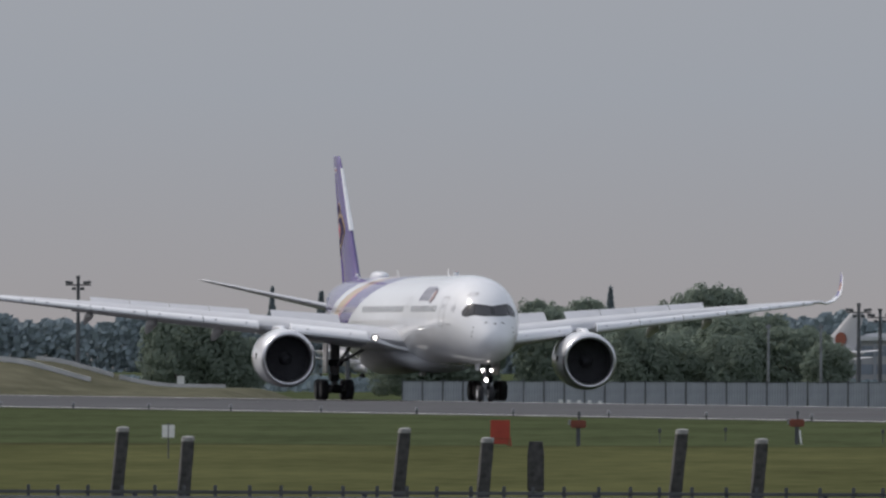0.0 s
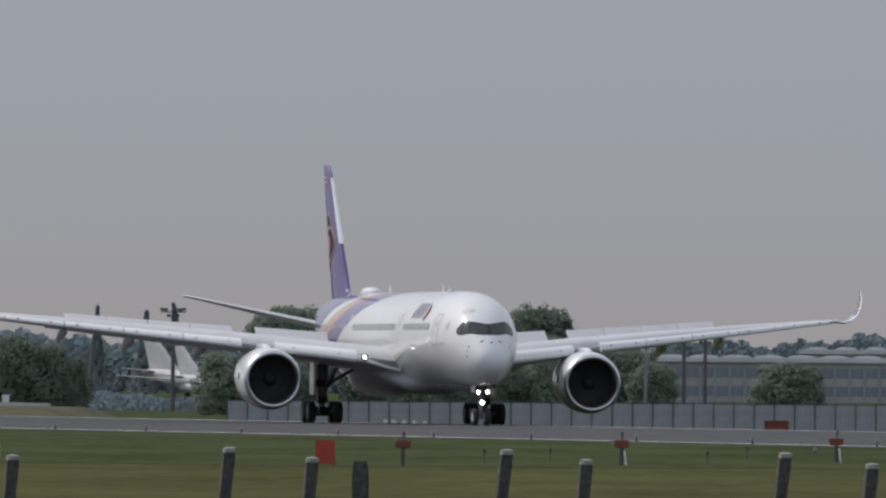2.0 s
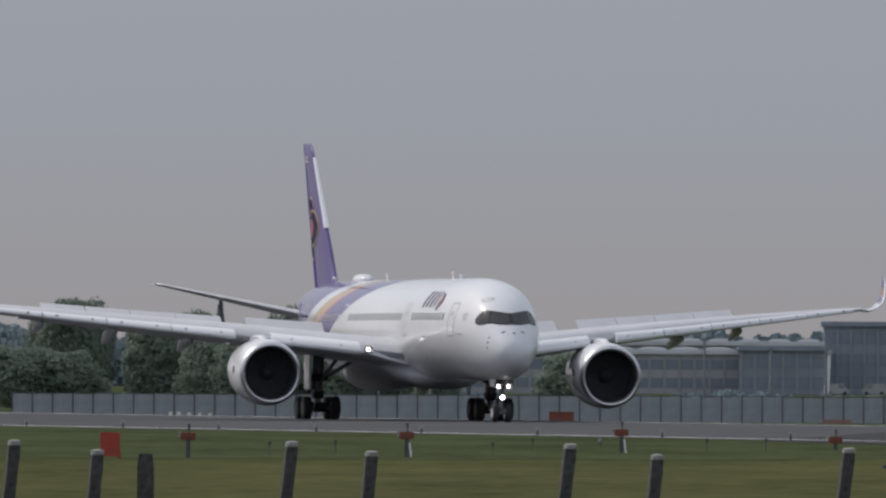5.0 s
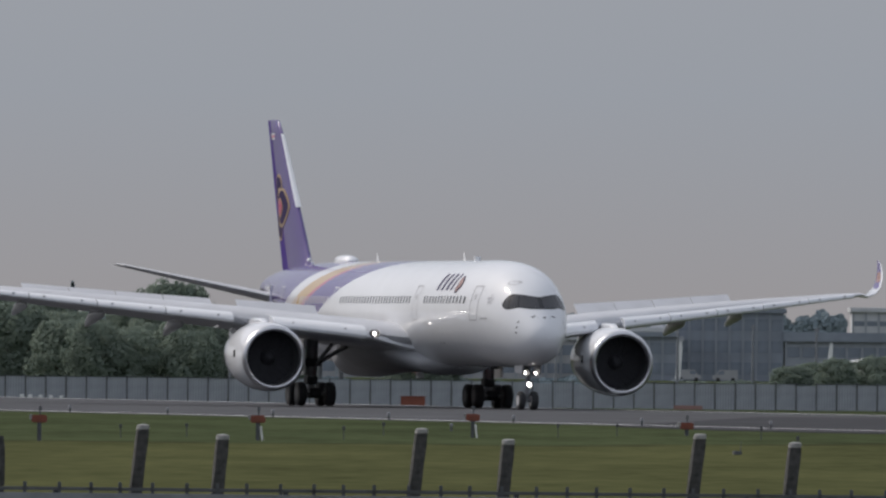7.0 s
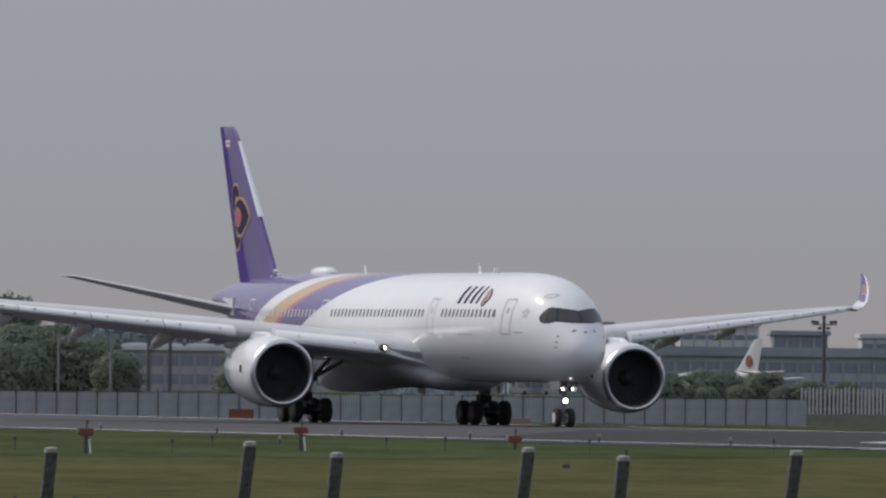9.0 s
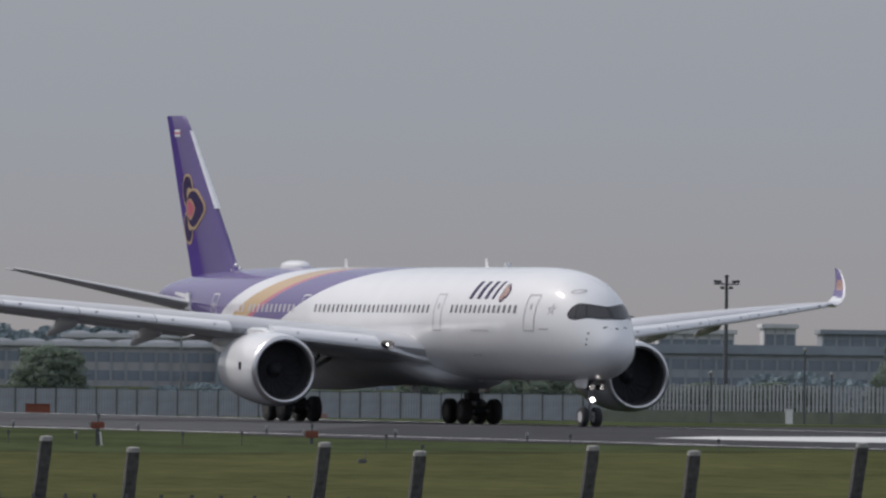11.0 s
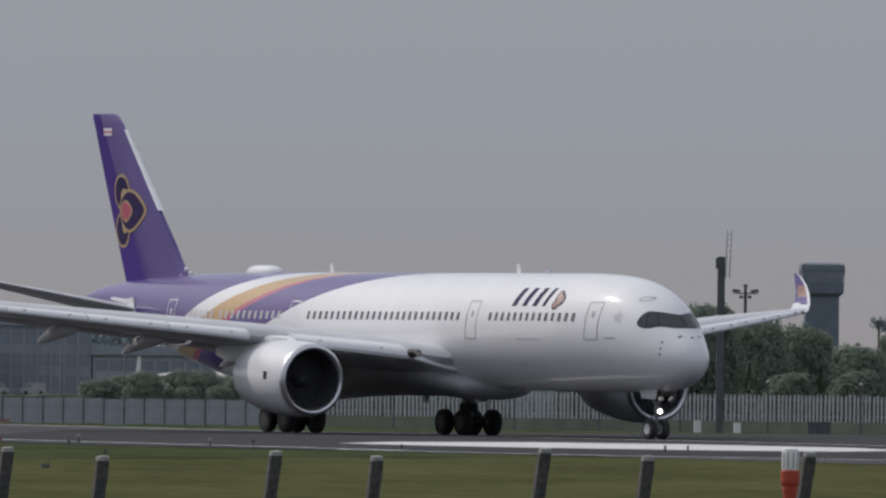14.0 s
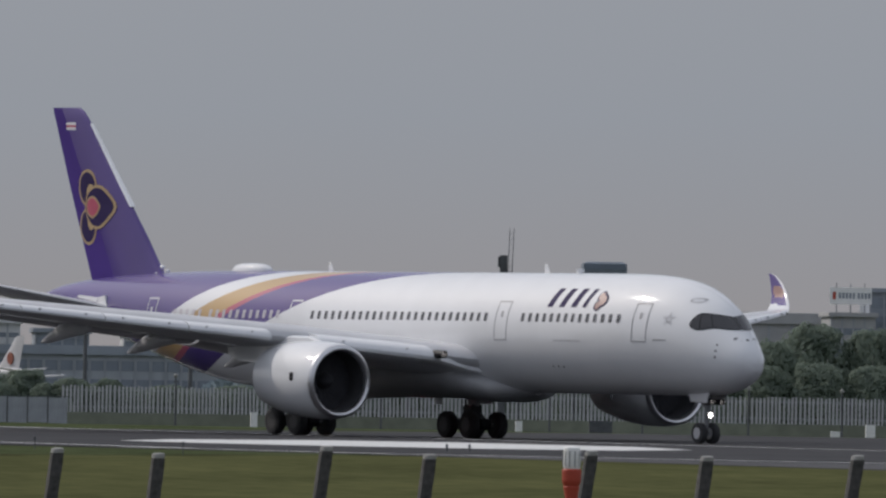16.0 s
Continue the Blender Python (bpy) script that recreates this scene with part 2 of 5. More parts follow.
# ---- ground ----
def two_mowings():
    """Greener grass near the runway, yellower grass on the rough side, with an uneven border."""
    m = M_grass.copy()
    m.name = "mown_grass_two_cuts"
    t = m.node_tree
    b = t.nodes["Principled BSDF"]
    col = b.inputs["Base Color"].links[0].from_socket
    co = [n for n in t.nodes if n.type == "TEX_COORD"][0]
    sp = t.nodes.new("ShaderNodeSeparateXYZ")
    t.links.new(co.outputs["Object"], sp.inputs[0])
    nz = t.nodes.new("ShaderNodeTexNoise")
    nz.inputs["Scale"].default_value = 0.08
    t.links.new(co.outputs["Object"], nz.inputs["Vector"])
    ad = t.nodes.new("ShaderNodeMath")
    ad.operation = "MULTIPLY_ADD"
    ad.inputs[1].default_value = 40.0
    t.links.new(nz.outputs[0], ad.inputs[0])
    # the greener strip ends where the runway comes nearer
    mxm = t.nodes.new("ShaderNodeMath")
    mxm.operation = "MAXIMUM"
    mxm.inputs[1].default_value = 0.0
    t.links.new(sp.outputs[0], mxm.inputs[0])
    sl_ = t.nodes.new("ShaderNodeMath")
    sl_.operation = "MULTIPLY_ADD"
    sl_.inputs[1].default_value = -3.0
    t.links.new(mxm.outputs[0], sl_.inputs[0])
    t.links.new(sp.outputs[1], sl_.inputs[2])
    t.links.new(sl_.outputs[0], ad.inputs[2])
    mr = t.nodes.new("ShaderNodeMapRange")
    mr.inputs["From Min"].default_value, mr.inputs["From Max"].default_value = 578, 612
    t.links.new(ad.outputs[0], mr.inputs["Value"])
    mx = t.nodes.new("ShaderNodeMix")
    mx.data_type, mx.blend_type = "RGBA", "MULTIPLY"
    mx.inputs[0].default_value = 1.0
    # a dark line along the border paints in the shade of the taller grass edge
    tint = t.nodes.new("ShaderNodeValToRGB")
    cr = tint.color_ramp
    cr.elements[0].position, cr.elements[0].color = 0.3, (1.0, 0.96, 0.95, 1)
    cr.elements[1].position, cr.elements[1].color = 0.75, (0.75, 0.84, 0.93, 1)
    for q, c in ((0.42, (0.66, 0.64, 0.72, 1)), (0.56, (0.66, 0.68, 0.76, 1))):
        cr.elements.new(q).color = c
    t.links.new(mr.outputs[0], tint.inputs[0])
    t.links.new(col, mx.inputs[6])
    t.links.new(tint.outputs[0], mx.inputs[7])
    t.links.new(mx.outputs[2], b.inputs["Base Color"])
    return m


M_ground = two_mowings()
RUN = Vector((math.cos(radians(-73.5)), math.sin(radians(-73.5)), 0))   # along the runway, towards the camera
ACROSS = Vector((-RUN.y, RUN.x, 0))                                     # away from the camera side


def rp(along, across, z=0.0):
    """A place by its distance along the runway and from its near edge."""
    return Vector((-31.8, 876.1, 0)) + RUN * along + ACROSS * across + Vector((0, 0, z))


def ground_height(x, y):
    """Level with the runway on the near side, sinking gently beyond its far edge."""
    d = (Vector((x, y, 0)) - Vector((-31.8, 876.1, 0))).dot(ACROSS)
    k = min(1.0, max(0.0, min(d - 66, y - 1005) / 60))
    return -0.03 - 1.3 * k * k * (3 - 2 * k)


bm = B()
xs = [-6000, -2500, -1200, -600, -300] + [-200 + 10 * i for i in range(41)] + [300, 600, 1200, 2500, 6000]
ys = [-3000, -800, -100, 50, 150, 250] + [300 + 15 * i for i in range(90)] + [1750, 2000, 2500, 3300, 4600, 9000]
gv = [[bm.verts.new((x, y, ground_height(x, y))) for x in xs] for y in ys]
for a, b in zip(gv, gv[1:]):
    for i in range(len(xs) - 1):
        bm.faces.new((a[i], a[i + 1], b[i + 1], b[i]))
solid("ground", bm, M_ground, "wide flat mown grass airfield", "ground", kind="structure")

bm = B()


def strip(bm, a0, a1, c0, c1, z, dz=0.02):
    p = [rp(a0, c0, z), rp(a1, c0, z), rp(a1, c1, z), rp(a0, c1, z)]
    loft(bm, [[q - Vector((0, 0, dz)) for q in p], p])


strip(bm, -900, 420, 0, 66, 0.0, 0.05)
solid("runway", bm, M_asphalt, "grey asphalt runway with worn rubber marks", "runway", kind="structure", smooth=False)
# ---- the airliner: local x ahead, y to its left, z up; origin on the ground between the main gears ----
plane = thing("airliner", "white twin-engine jet airliner with purple tail on the runway", "airplane")


def L(X, y, z):
    """X metres aft of the nose, y metres to the right side, z above the ground."""
    return Vector((33.29 - X, -y, z))


FUS = [  # aft of nose, top, bottom, half width
    (0.42, 4.07, 4.03, 0.02), (0.48, 4.36, 3.72, 0.33), (0.66, 4.70, 3.42, 0.64), (0.98, 5.05, 3.14, 0.92), (1.42, 5.45, 2.90, 1.17),
    (1.9, 5.88, 2.72, 1.40), (2.5, 6.42, 2.58, 1.64), (3.2, 7.0, 2.48, 1.87), (4.2, 7.55, 2.43, 2.14), (5.3, 7.97, 2.41, 2.37),
    (6.8, 8.27, 2.4, 2.62), (9.0, 8.45, 2.4, 2.86), (12, 8.5, 2.4, 2.98), (43, 8.5, 2.4, 2.98), (46.5, 8.5, 2.55, 2.95),
    (50, 8.46, 3.1, 2.74), (54, 8.36, 3.98, 2.28), (58, 8.2, 4.95, 1.62), (61.5, 7.95, 5.75, 1.02), (64, 7.65, 6.3, 0.62), (65.4, 7.35, 6.65, 0.36), (66.0, 7.12, 6.85, 0.16)]


def fus(X):
    F = FUS
    i = max(k for k in range(len(F) - 1) if F[k][0] <= X + 1e-9)
    a, b = F[i], F[i + 1]
    pa, pb = F[max(0, i - 1)], F[min(len(F) - 1, i + 2)]
    u = (X - a[0]) / (b[0] - a[0])
    r = []
    for k in (1, 2, 3):
        d = b[0] - a[0]
        ma = (b[k] - pa[k]) / (b[0] - pa[0]) * d
        mb = (pb[k] - a[k]) / (pb[0] - a[0]) * d
        if i < 1:
            ma = (b[k] - a[k]) * 1.0
        if abs(b[k] - a[k]) < 1e-6:
            ma = mb = 0
        r.append((2 * u**3 - 3 * u**2 + 1) * a[k] + (u**3 - 2 * u**2 + u) * ma + (3 * u**2 - 2 * u**3) * b[k] + (u**3 - u**2) * mb)
    return r


def skin(X, phi, out=0.0):
    """A place on the body at the angle phi (degrees) from the top, to the right side."""
    zt, zb, w = fus(X)
    c, h = (zt + zb) / 2, (zt - zb) / 2
    a = radians(phi)
    return L(X, (w + out) * math.sin(a), c + (h + out) * math.cos(a))


def phi_at(X, z):
    zt, zb, w = fus(X)
    return math.degrees(math.acos(max(-1, min(1, (z - (zt + zb) / 2) / ((zt - zb) / 2)))))


bm = B()
stations = [.42, .435, .455, .48, .53, .6, .66, .75, .86, .98, 1.12, 1.28, 1.42, 1.6, 1.9, 2.2, 2.5, 2.8, 3.2, 3.7, 4.2, 4.7, 5.3, 6, 6.8, 8, 9, 10.5, 12] + list(range(14, 43, 2)) + [43, 44, 45, 46.5, 48, 50, 52, 54, 56, 58, 60, 61.5, 63, 64, 65, 65.6, 66.0]
loft(bm, [[skin(X, k * 360 / 72) for k in range(72)] for X in stations])
fuselage = part("fuselage", bm, M_livery, plane, "glossy white fuselage with purple, white, gold and red aft bands")

# belly fairing, its grey darkened to hold the shade under the wing
bm = B()
fair = [(19.5, 0.3, 2.6, 0.3), (21, 2.2, 3.0, 0.75), (23, 3.0, 3.45, 1.2), (26, 3.35, 3.9, 1.5), (31, 3.4, 4.0, 1.6), (35, 3.3, 3.8, 1.5), (39, 2.6, 3.2, 1.1), (42, 1.6, 2.8, 0.7), (44.5, 0.3, 2.6, 0.3)]
loft(bm, [[L(X, w * math.cos(a) * (1 if abs(math.cos(a)) < .8 else 1), zc - (h if math.sin(a) < 0 else h * 0.9) * -math.sin(a) - (0.35 if X > 20 else 0)) for a in [k * math.tau / 40 for k in range(40)]] for X, w, zc, h in fair])
part("belly_fairing", bm, M_belly, plane, "grey wing-root belly fairing darkened for the wing's shade")


def airfoil(n=14, thick=0.12):
    """Unit-chord outline, nose at 0, going over the top and back underneath."""
    pts = []
    for s in (1, -1):
        for k in range(n):
            u = k / (n - 1)
            x = (1 - math.cos(math.pi * u)) / 2
            if s < 0:
                x = 1 - x
            yt = 5 * thick * (0.2969 * math.sqrt(x) - 0.126 * x - 0.3516 * x * x + 0.2843 * x**3 - 0.1015 * x**4)
            pts.append((x, yt * (1.05 if s > 0 else -0.95)))
    return pts[:n] + pts[n + 1:-1]


WING = [  # y, leading edge, trailing edge, height at the leading edge, thickness
    (0.0, 18.6, 36.6, 3.9, 0.13), (2.9, 20.6, 36.6, 4.05, 0.13), (10.5, 26.0, 36.9, 4.95, 0.115), (16, 29.8, 38.5, 5.5, 0.105), (22, 33.9, 40.3, 6.15, 0.10), (28, 38.2, 42.1, 6.82, 0.095), (30.0, 40.1, 42.9, 7.0, 0.09)]
TIP_KEYS = [(30.6, 41.0, 43.2, 6.92, 0.09, 20), (31.3, 41.9, 43.9, 7.1, 0.085, 45), (31.8, 42.6, 44.3, 7.45, 0.08, 64), (32.1, 43.2, 44.65, 7.95, 0.08, 74), (32.25, 43.75, 44.95, 8.4, 0.08, 78), (32.33, 44.25, 45.15, 8.72, 0.08, 80), (32.38, 44.7, 45.3, 8.95, 0.08, 80), (32.39, 45.1, 45.4, 9.06, 0.08, 80)]
TIPS = [[p + (q - p) * k / 3 for p, q in zip(a, b)] for a, b in zip(TIP_KEYS, TIP_KEYS[1:]) for k in range(3)] + [list(TIP_KEYS[-1])]


def tip_chord(z):
    """Where on the curved tip's chord the leading and trailing edge lie at a height."""
    for a, b in zip(TIP_KEYS, TIP_KEYS[1:]):
        if a[3] <= z <= b[3]:
            u = (z - a[3]) / (b[3] - a[3])
            return a[1] + (b[1] - a[1]) * u, a[2] + (b[2] - a[2]) * u
    return TIP_KEYS[-1][1:3]



def wing_at(y):
    for a, b in zip(WING, WING[1:]):
        if a[0] <= y <= b[0]:
            u = (y - a[0]) / (b[0] - a[0])
            return [p + (q - p) * u for p, q in zip(a, b)]
    return list(WING[-1])


def ring(le, te, y, z, thick, cant=0, drop=0.0, n=14, crest=1.0):
    c = te - le
    ca, sa = math.cos(radians(cant)), math.sin(radians(cant))
    return [L(le + x * c, y - t * c * sa, z + t * (crest if t > 0 else 1) * c * ca - drop * x * c) for x, t in airfoil(n, thick)]


def wing_point(y, x, up=0.0):
    """A place on the wing's chord line at the fraction x of its chord."""
    _, le, te, z, th = wing_at(y)
    return L(le + x * (te - le), y, z - 0.015 * x * (te - le) + up)


def mirror(bm):
    bmesh.ops.transform(bm, matrix=Matrix.Diagonal((1, -1, 1, 1)), verts=bm.verts[:])
    return bm


def add(name, build, mat, label="", parent=None, side=1, smooth=True):
    bm = B()
    build(bm)
    if side < 0:
        mirror(bm)
    return part(name, bm, mat, parent or plane, label, smooth)


fans = []
spoilers = []
for side in (1, -1):
    def build(bm):
        rings = [ring(*(lambda w: (w[1] + 0.045 * (w[2] - w[1]), w[2] - 0.16 * (w[2] - w[1]), y, w[3], w[4]))(wing_at(y)), drop=0.015, crest=float(np.interp(y, (0, 4, 10.5, 16, 24, 30), (1, 1.1, 1.5, 1.8, 1.9, 1.3)))) for y in (0, 2.9, 6, 10.5, 16, 22, 28, 30)]
        loft(bm, rings)
    wing = add("wing", build, M_grey, "light grey swept wing", side=side)

    def build(bm):
        w = wing_at(30.0)
        rings = [ring(w[1] + 0.05, w[2] - 0.3, 29.95, w[3], 0.09)] + [ring(a[1], a[2], a[0], a[3], a[4], a[5]) for a in TIPS]
        loft(bm, rings)
    winglet = add("winglet", build, [M_white, M_purple, M_rose], "curved wing tip with a purple upper end and white leading edge", wing, side)
    for p in winglet.data.polygons:
        a, b = tip_chord(p.center.z)
        q = (33.29 - p.center.x - a) / (b - a)
        if p.center.z > 7.42 and q > 0.1:
            p.material_index = 2 if ((p.center.z - 8.1) / 0.32) ** 2 + ((q - 0.5) / 0.36) ** 2 < 1 else 1

    # slats, drooped ahead of the leading edge
    for y0, y1 in ((5.0, 9.7), (11.7, 15.1), (15.15, 18.6), (18.65, 22.1), (22.15, 25.6), (25.65, 29.2)):
        def build(bm):
            rs = []
            for y in (y0, (y0 + y1) / 2, y1):
                _, le, te, z, th = wing_at(y)
                c = 0.16 * (te - le) + 0.35
                rs.append([L(le - 0.16 * c + x * c, y, z - 0.07 * c + 0.2 * x * c + t * c * 1.2) for x, t in airfoil(10, 0.24)])
            loft(bm, rs)
        add("slat", build, M_white, "", wing, side)
        for u in (.22, .78):
            def build(bm):
                y = y0 + u * (y1 - y0)
                _, le, te, z, th = wing_at(y)
                c = 0.16 * (te - le) + 0.35
                p = L(le - 0.09 * c, y, z + 0.02 * c)
                box(bm, p.x - .06, p.x + .06, p.y - .08, p.y + .08, p.z - .05, p.z + .06, .02)
            add("slat_track", build, M_seam, "small grey slat track cover", wing, side)

    # flaps, let down behind the trailing edge
    for y0, y1 in ((3.2, 10.2), (10.4, 22.5)):
        def build(bm):
            rs = []
            for y in (y0, (y0 + y1) / 2, y1):
                _, le, te, z, th = wing_at(y)
                c = 0.17 * (te - le) + 0.3
                rs.append([L(te - 0.13 * (te - le) + x * c * 0.86, y, z - 0.012 * (te - le) - 0.03 - 0.12 * x * c + t * c) for x, t in airfoil(8, 0.13)])
            loft(bm, rs)
        add("flap", build, M_grey, "", wing, side)

    def build(bm):
        rs = []
        for y in (22.7, 26, 29.4):
            _, le, te, z, th = wing_at(y)
            c = 0.18 * (te - le)
            rs.append([L(te - c + x * c, y, z - 0.012 * (te - le) - 0.1 * x * c + t * c) for x, t in airfoil(8, 0.13)])
        loft(bm, rs)
    add("aileron", build, M_grey, "", wing, side)

    # flap track fairings
    for y in (7.7, 13.1, 17.5, 21.6):
        def build(bm):
            _, le, te, z, th = wing_at(y)
            s = 1.0 if y < 20 else 0.8
            rs = []
            for k, (u, w) in enumerate(((0, .05), (.1, .2), (.3, .3), (.6, .3), (.85, .18), (1, .04))):
                X = te - 4.4 * s + u * 4.5 * s
                zz = z - 0.48 - (0.0 if u < .45 else (u - .45) * 1.3) * s
                rs.append([L(X, y + w * s * math.cos(a), zz + 1.35 * w * s * math.sin(a)) for a in [q * math.tau / 12 for q in range(12)]])
            loft(bm, rs)
        add("flap_track_fairing", build, M_grey, "", wing, side)

    # spoilers: hinged plates on the upper skin
    for y0, y1 in ((5.0, 9.6), (11.0, 13.6), (13.65, 16.2), (16.25, 18.8), (18.85, 21.4)):
        a, b = wing_point(y0, 0.70, 0.52 - 0.008 * y0), wing_point(y1, 0.70, 0.52 - 0.008 * y1)
        c0, c1 = 0.16 * (wing_at(y0)[2] - wing_at(y0)[1]), 0.16 * (wing_at(y1)[2] - wing_at(y1)[1])
        e = (b - a).normalized()
        back = Vector((-1, 0, -0.12)).normalized()
        nrm = e.cross(back).normalized()
        if nrm.z < 0:
            nrm = -nrm
        pts = [a - a, b - a, b - a + back * c1, a - a + back * c0]
        bm = B()
        loft(bm, [[p for p in pts], [p + nrm * 0.05 for p in pts]])
        base = a.copy()
        if side < 0:
            mirror(bm)
            base.y = -base.y
            e = Vector((e.x, -e.y, e.z))
        sp = part("spoiler", bm, M_grey, plane, "", False, Matrix.Translation(base))
        spoilers.append((sp, base, e, side))

    # engine
    EX, EY, EZ = 22.05, 10.37, 2.74
    eng = new("engine")
    eng.parent = plane
    tagged(eng, "white turbofan engine nacelle with a polished inlet ring")
    eng.matrix_basis = Matrix.Translation(L(EX, EY * side, EZ)) @ pose(0, 0, 0, 0, 2.2, 0) @ Matrix.Scale(1.022, 4)
    bm = B()
    lathe(bm, [(-0.28, 1.83), (-0.7, 1.90), (-1.3, 1.94), (-2.2, 1.95), (-3.3, 1.9), (-4.5, 1.76), (-5.7, 1.52), (-5.72, 1.47), (-4.6, 1.55)], seg=56)
    part("cowl", bm, M_white, eng)
    bm = B()
    lathe(bm, [(-0.28, 1.832), (-0.12, 1.80), (-0.03, 1.72), (0.0, 1.65), (-0.03, 1.58), (-0.12, 1.53), (-0.3, 1.50)], seg=56)
    part("inlet_lip", bm, M_lip, eng, "polished bare metal inlet lip")
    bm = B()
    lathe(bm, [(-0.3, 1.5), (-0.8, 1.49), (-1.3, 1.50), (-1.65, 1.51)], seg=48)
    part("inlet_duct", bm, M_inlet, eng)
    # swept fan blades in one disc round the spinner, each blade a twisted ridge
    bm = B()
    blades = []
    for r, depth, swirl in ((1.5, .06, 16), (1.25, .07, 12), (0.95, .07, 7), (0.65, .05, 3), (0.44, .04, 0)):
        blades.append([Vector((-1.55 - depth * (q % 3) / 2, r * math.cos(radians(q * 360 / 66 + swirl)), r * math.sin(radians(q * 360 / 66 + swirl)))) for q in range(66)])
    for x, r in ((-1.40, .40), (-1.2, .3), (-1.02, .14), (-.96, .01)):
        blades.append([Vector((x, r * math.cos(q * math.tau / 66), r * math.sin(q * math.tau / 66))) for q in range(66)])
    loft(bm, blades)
    fan = part("fan", bm, M_fan, eng, "near-black fan with spinner")
    fans.append(fan)
    bm = B()
    lathe(bm, [(-4.6, 1.1), (-5.6, 1.0), (-6.5, 0.78), (-6.5, 0.7), (-5.8, 0.7)], seg=36)
    lathe(bm, [(-6.0, 0.6), (-6.9, 0.35), (-7.5, 0.05)], seg=24)
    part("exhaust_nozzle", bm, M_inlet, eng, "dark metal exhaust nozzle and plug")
    for sx in (-1, 1):
        bm = B()
        box(bm, -1.75, -1.45, sx * 1.945 - 0.02, sx * 1.945 + 0.02, -0.05, 0.35, 0.01)
        part("marking", bm, M_dark, eng, "small grey stencil block")

    def build(bm):
        rs = []
        for X, zlo, zhi, w in ((23.6, 4.55, 4.72, .1), (24.6, 4.4, 5.02, .26), (26.2, 4.3, 5.05, .32), (28.5, 3.6, 4.8, .3), (31, 3.7, 4.5, .2), (32.3, 4.0, 4.4, .05)):
            rs.append([L(X, 10.46 + w * c, z) for c, z in ((-1, zlo), (1, zlo), (1, zhi - .1), (.5, zhi), (-.5, zhi), (-1, zhi - .1))])
        loft(bm, rs)
    add("pylon", build, M_white, "", plane, side)

    # tailplane
    def build(bm):
        loft(bm, [ring(le, te, y, z, th) for y, le, te, z, th in ((0, 55.8, 63.2, 6.1, .085), (1.2, 56.8, 63.2, 6.35, .085), (5, 60.2, 64.6, 7.24, .08), (9.0, 63.9, 66.3, 8.18, .075), (9.4, 64.7, 66.7, 8.26, .06))])
    tailplane = add("tailplane", build, M_grey, "light grey horizontal tailplane", plane, side)

    # white sealing plate where the tailplane turns against the body
    def build(bm):
        loft(bm, [[L(X, fus(X)[2] * w, z) for X, z in ((57.0, 6.05), (58.6, 6.15), (58.4, 7.0), (57.5, 7.1))] for w in (.9, 1.035)])
        loft(bm, [[L(X, fus(X)[2] * w, z) for X, z in ((58.6, 6.75), (61.2, 6.98), (61.0, 7.12), (58.4, 7.0))] for w in (.9, 1.04)])
    add("sealing_plate", build, M_white, "white sealing plate at the tailplane root", tailplane, side)

    # glove between the body and the inner slat: drooped nose at the body, full upper fillet
    def build(bm):
        rs = []
        for y, le, te, z, up, dn in ((1.9, 21.1, 37.2, 3.34, 1.6, .5), (2.25, 21.42, 37.1, 3.4, 1.55, .5), (2.83, 21.62, 37.0, 3.52, 1.45, .55), (3.3, 21.75, 36.9, 3.64, 1.32, .62), (3.9, 21.92, 36.7, 3.82, 1.12, .72), (4.5, 22.1, 36.5, 3.96, 1.0, .8), (4.97, 22.28, 36.4, 4.05, .93, .85)):
            c = te - le
            rs.append([L(le + x * c, y, z + (t * c * up / 1.62 / .158 * .155 if t > 0 else t * c * dn * .3)) for x, t in airfoil(18, .2 if y < 3 else .17)])
        loft(bm, rs)
    add("wing_root_glove", build, M_white, "smooth white wing-root fillet on the body", wing, side)

    # wing-root landing light, deep in its dark tube
    def build(bm):
        tube(bm, L(21.5, 4.48, 4.25), L(22.35, 4.48, 4.25), 0.2, 0.22, 20, False)
    add("light_recess", build, M_dark, "", plane, side)

    def build(bm):
        tube(bm, L(22.12, 4.48, 4.25), L(22.16, 4.48, 4.25), 0.1, 0.1, 20)
    add("landing_light", build, M_lamp, "lit wing-root landing light", plane, side)

# fin
FIN = [(7.7, 53.6, 61.5, .1), (8.3, 54.55, 61.8, .1), (10, 56.0, 62.6, .095), (13, 58.85, 64.0, .09), (16.4, 62.05, 65.5, .085), (16.85, 62.55, 65.72, .08), (17.05, 63.0, 65.75, .06)]


HINGE = 0.623


def fin_cut(z, le, te, th):
    c = te - le
    top = [(x, t) for x, t in airfoil(20, th) if x <= HINGE and t >= 0]
    top.sort()
    return [L(le + x * c, t * c, z) for x, t in top] + [L(le + x * c, -t * c, z) for x, t in top[::-1]]


def fin_side(z, le, te, th, x):
    c = te - le
    return 5 * th * c * 1.05 * (0.2969 * math.sqrt(x) - 0.126 * x - 0.3516 * x * x + 0.2843 * x**3 - 0.1015 * x**4)


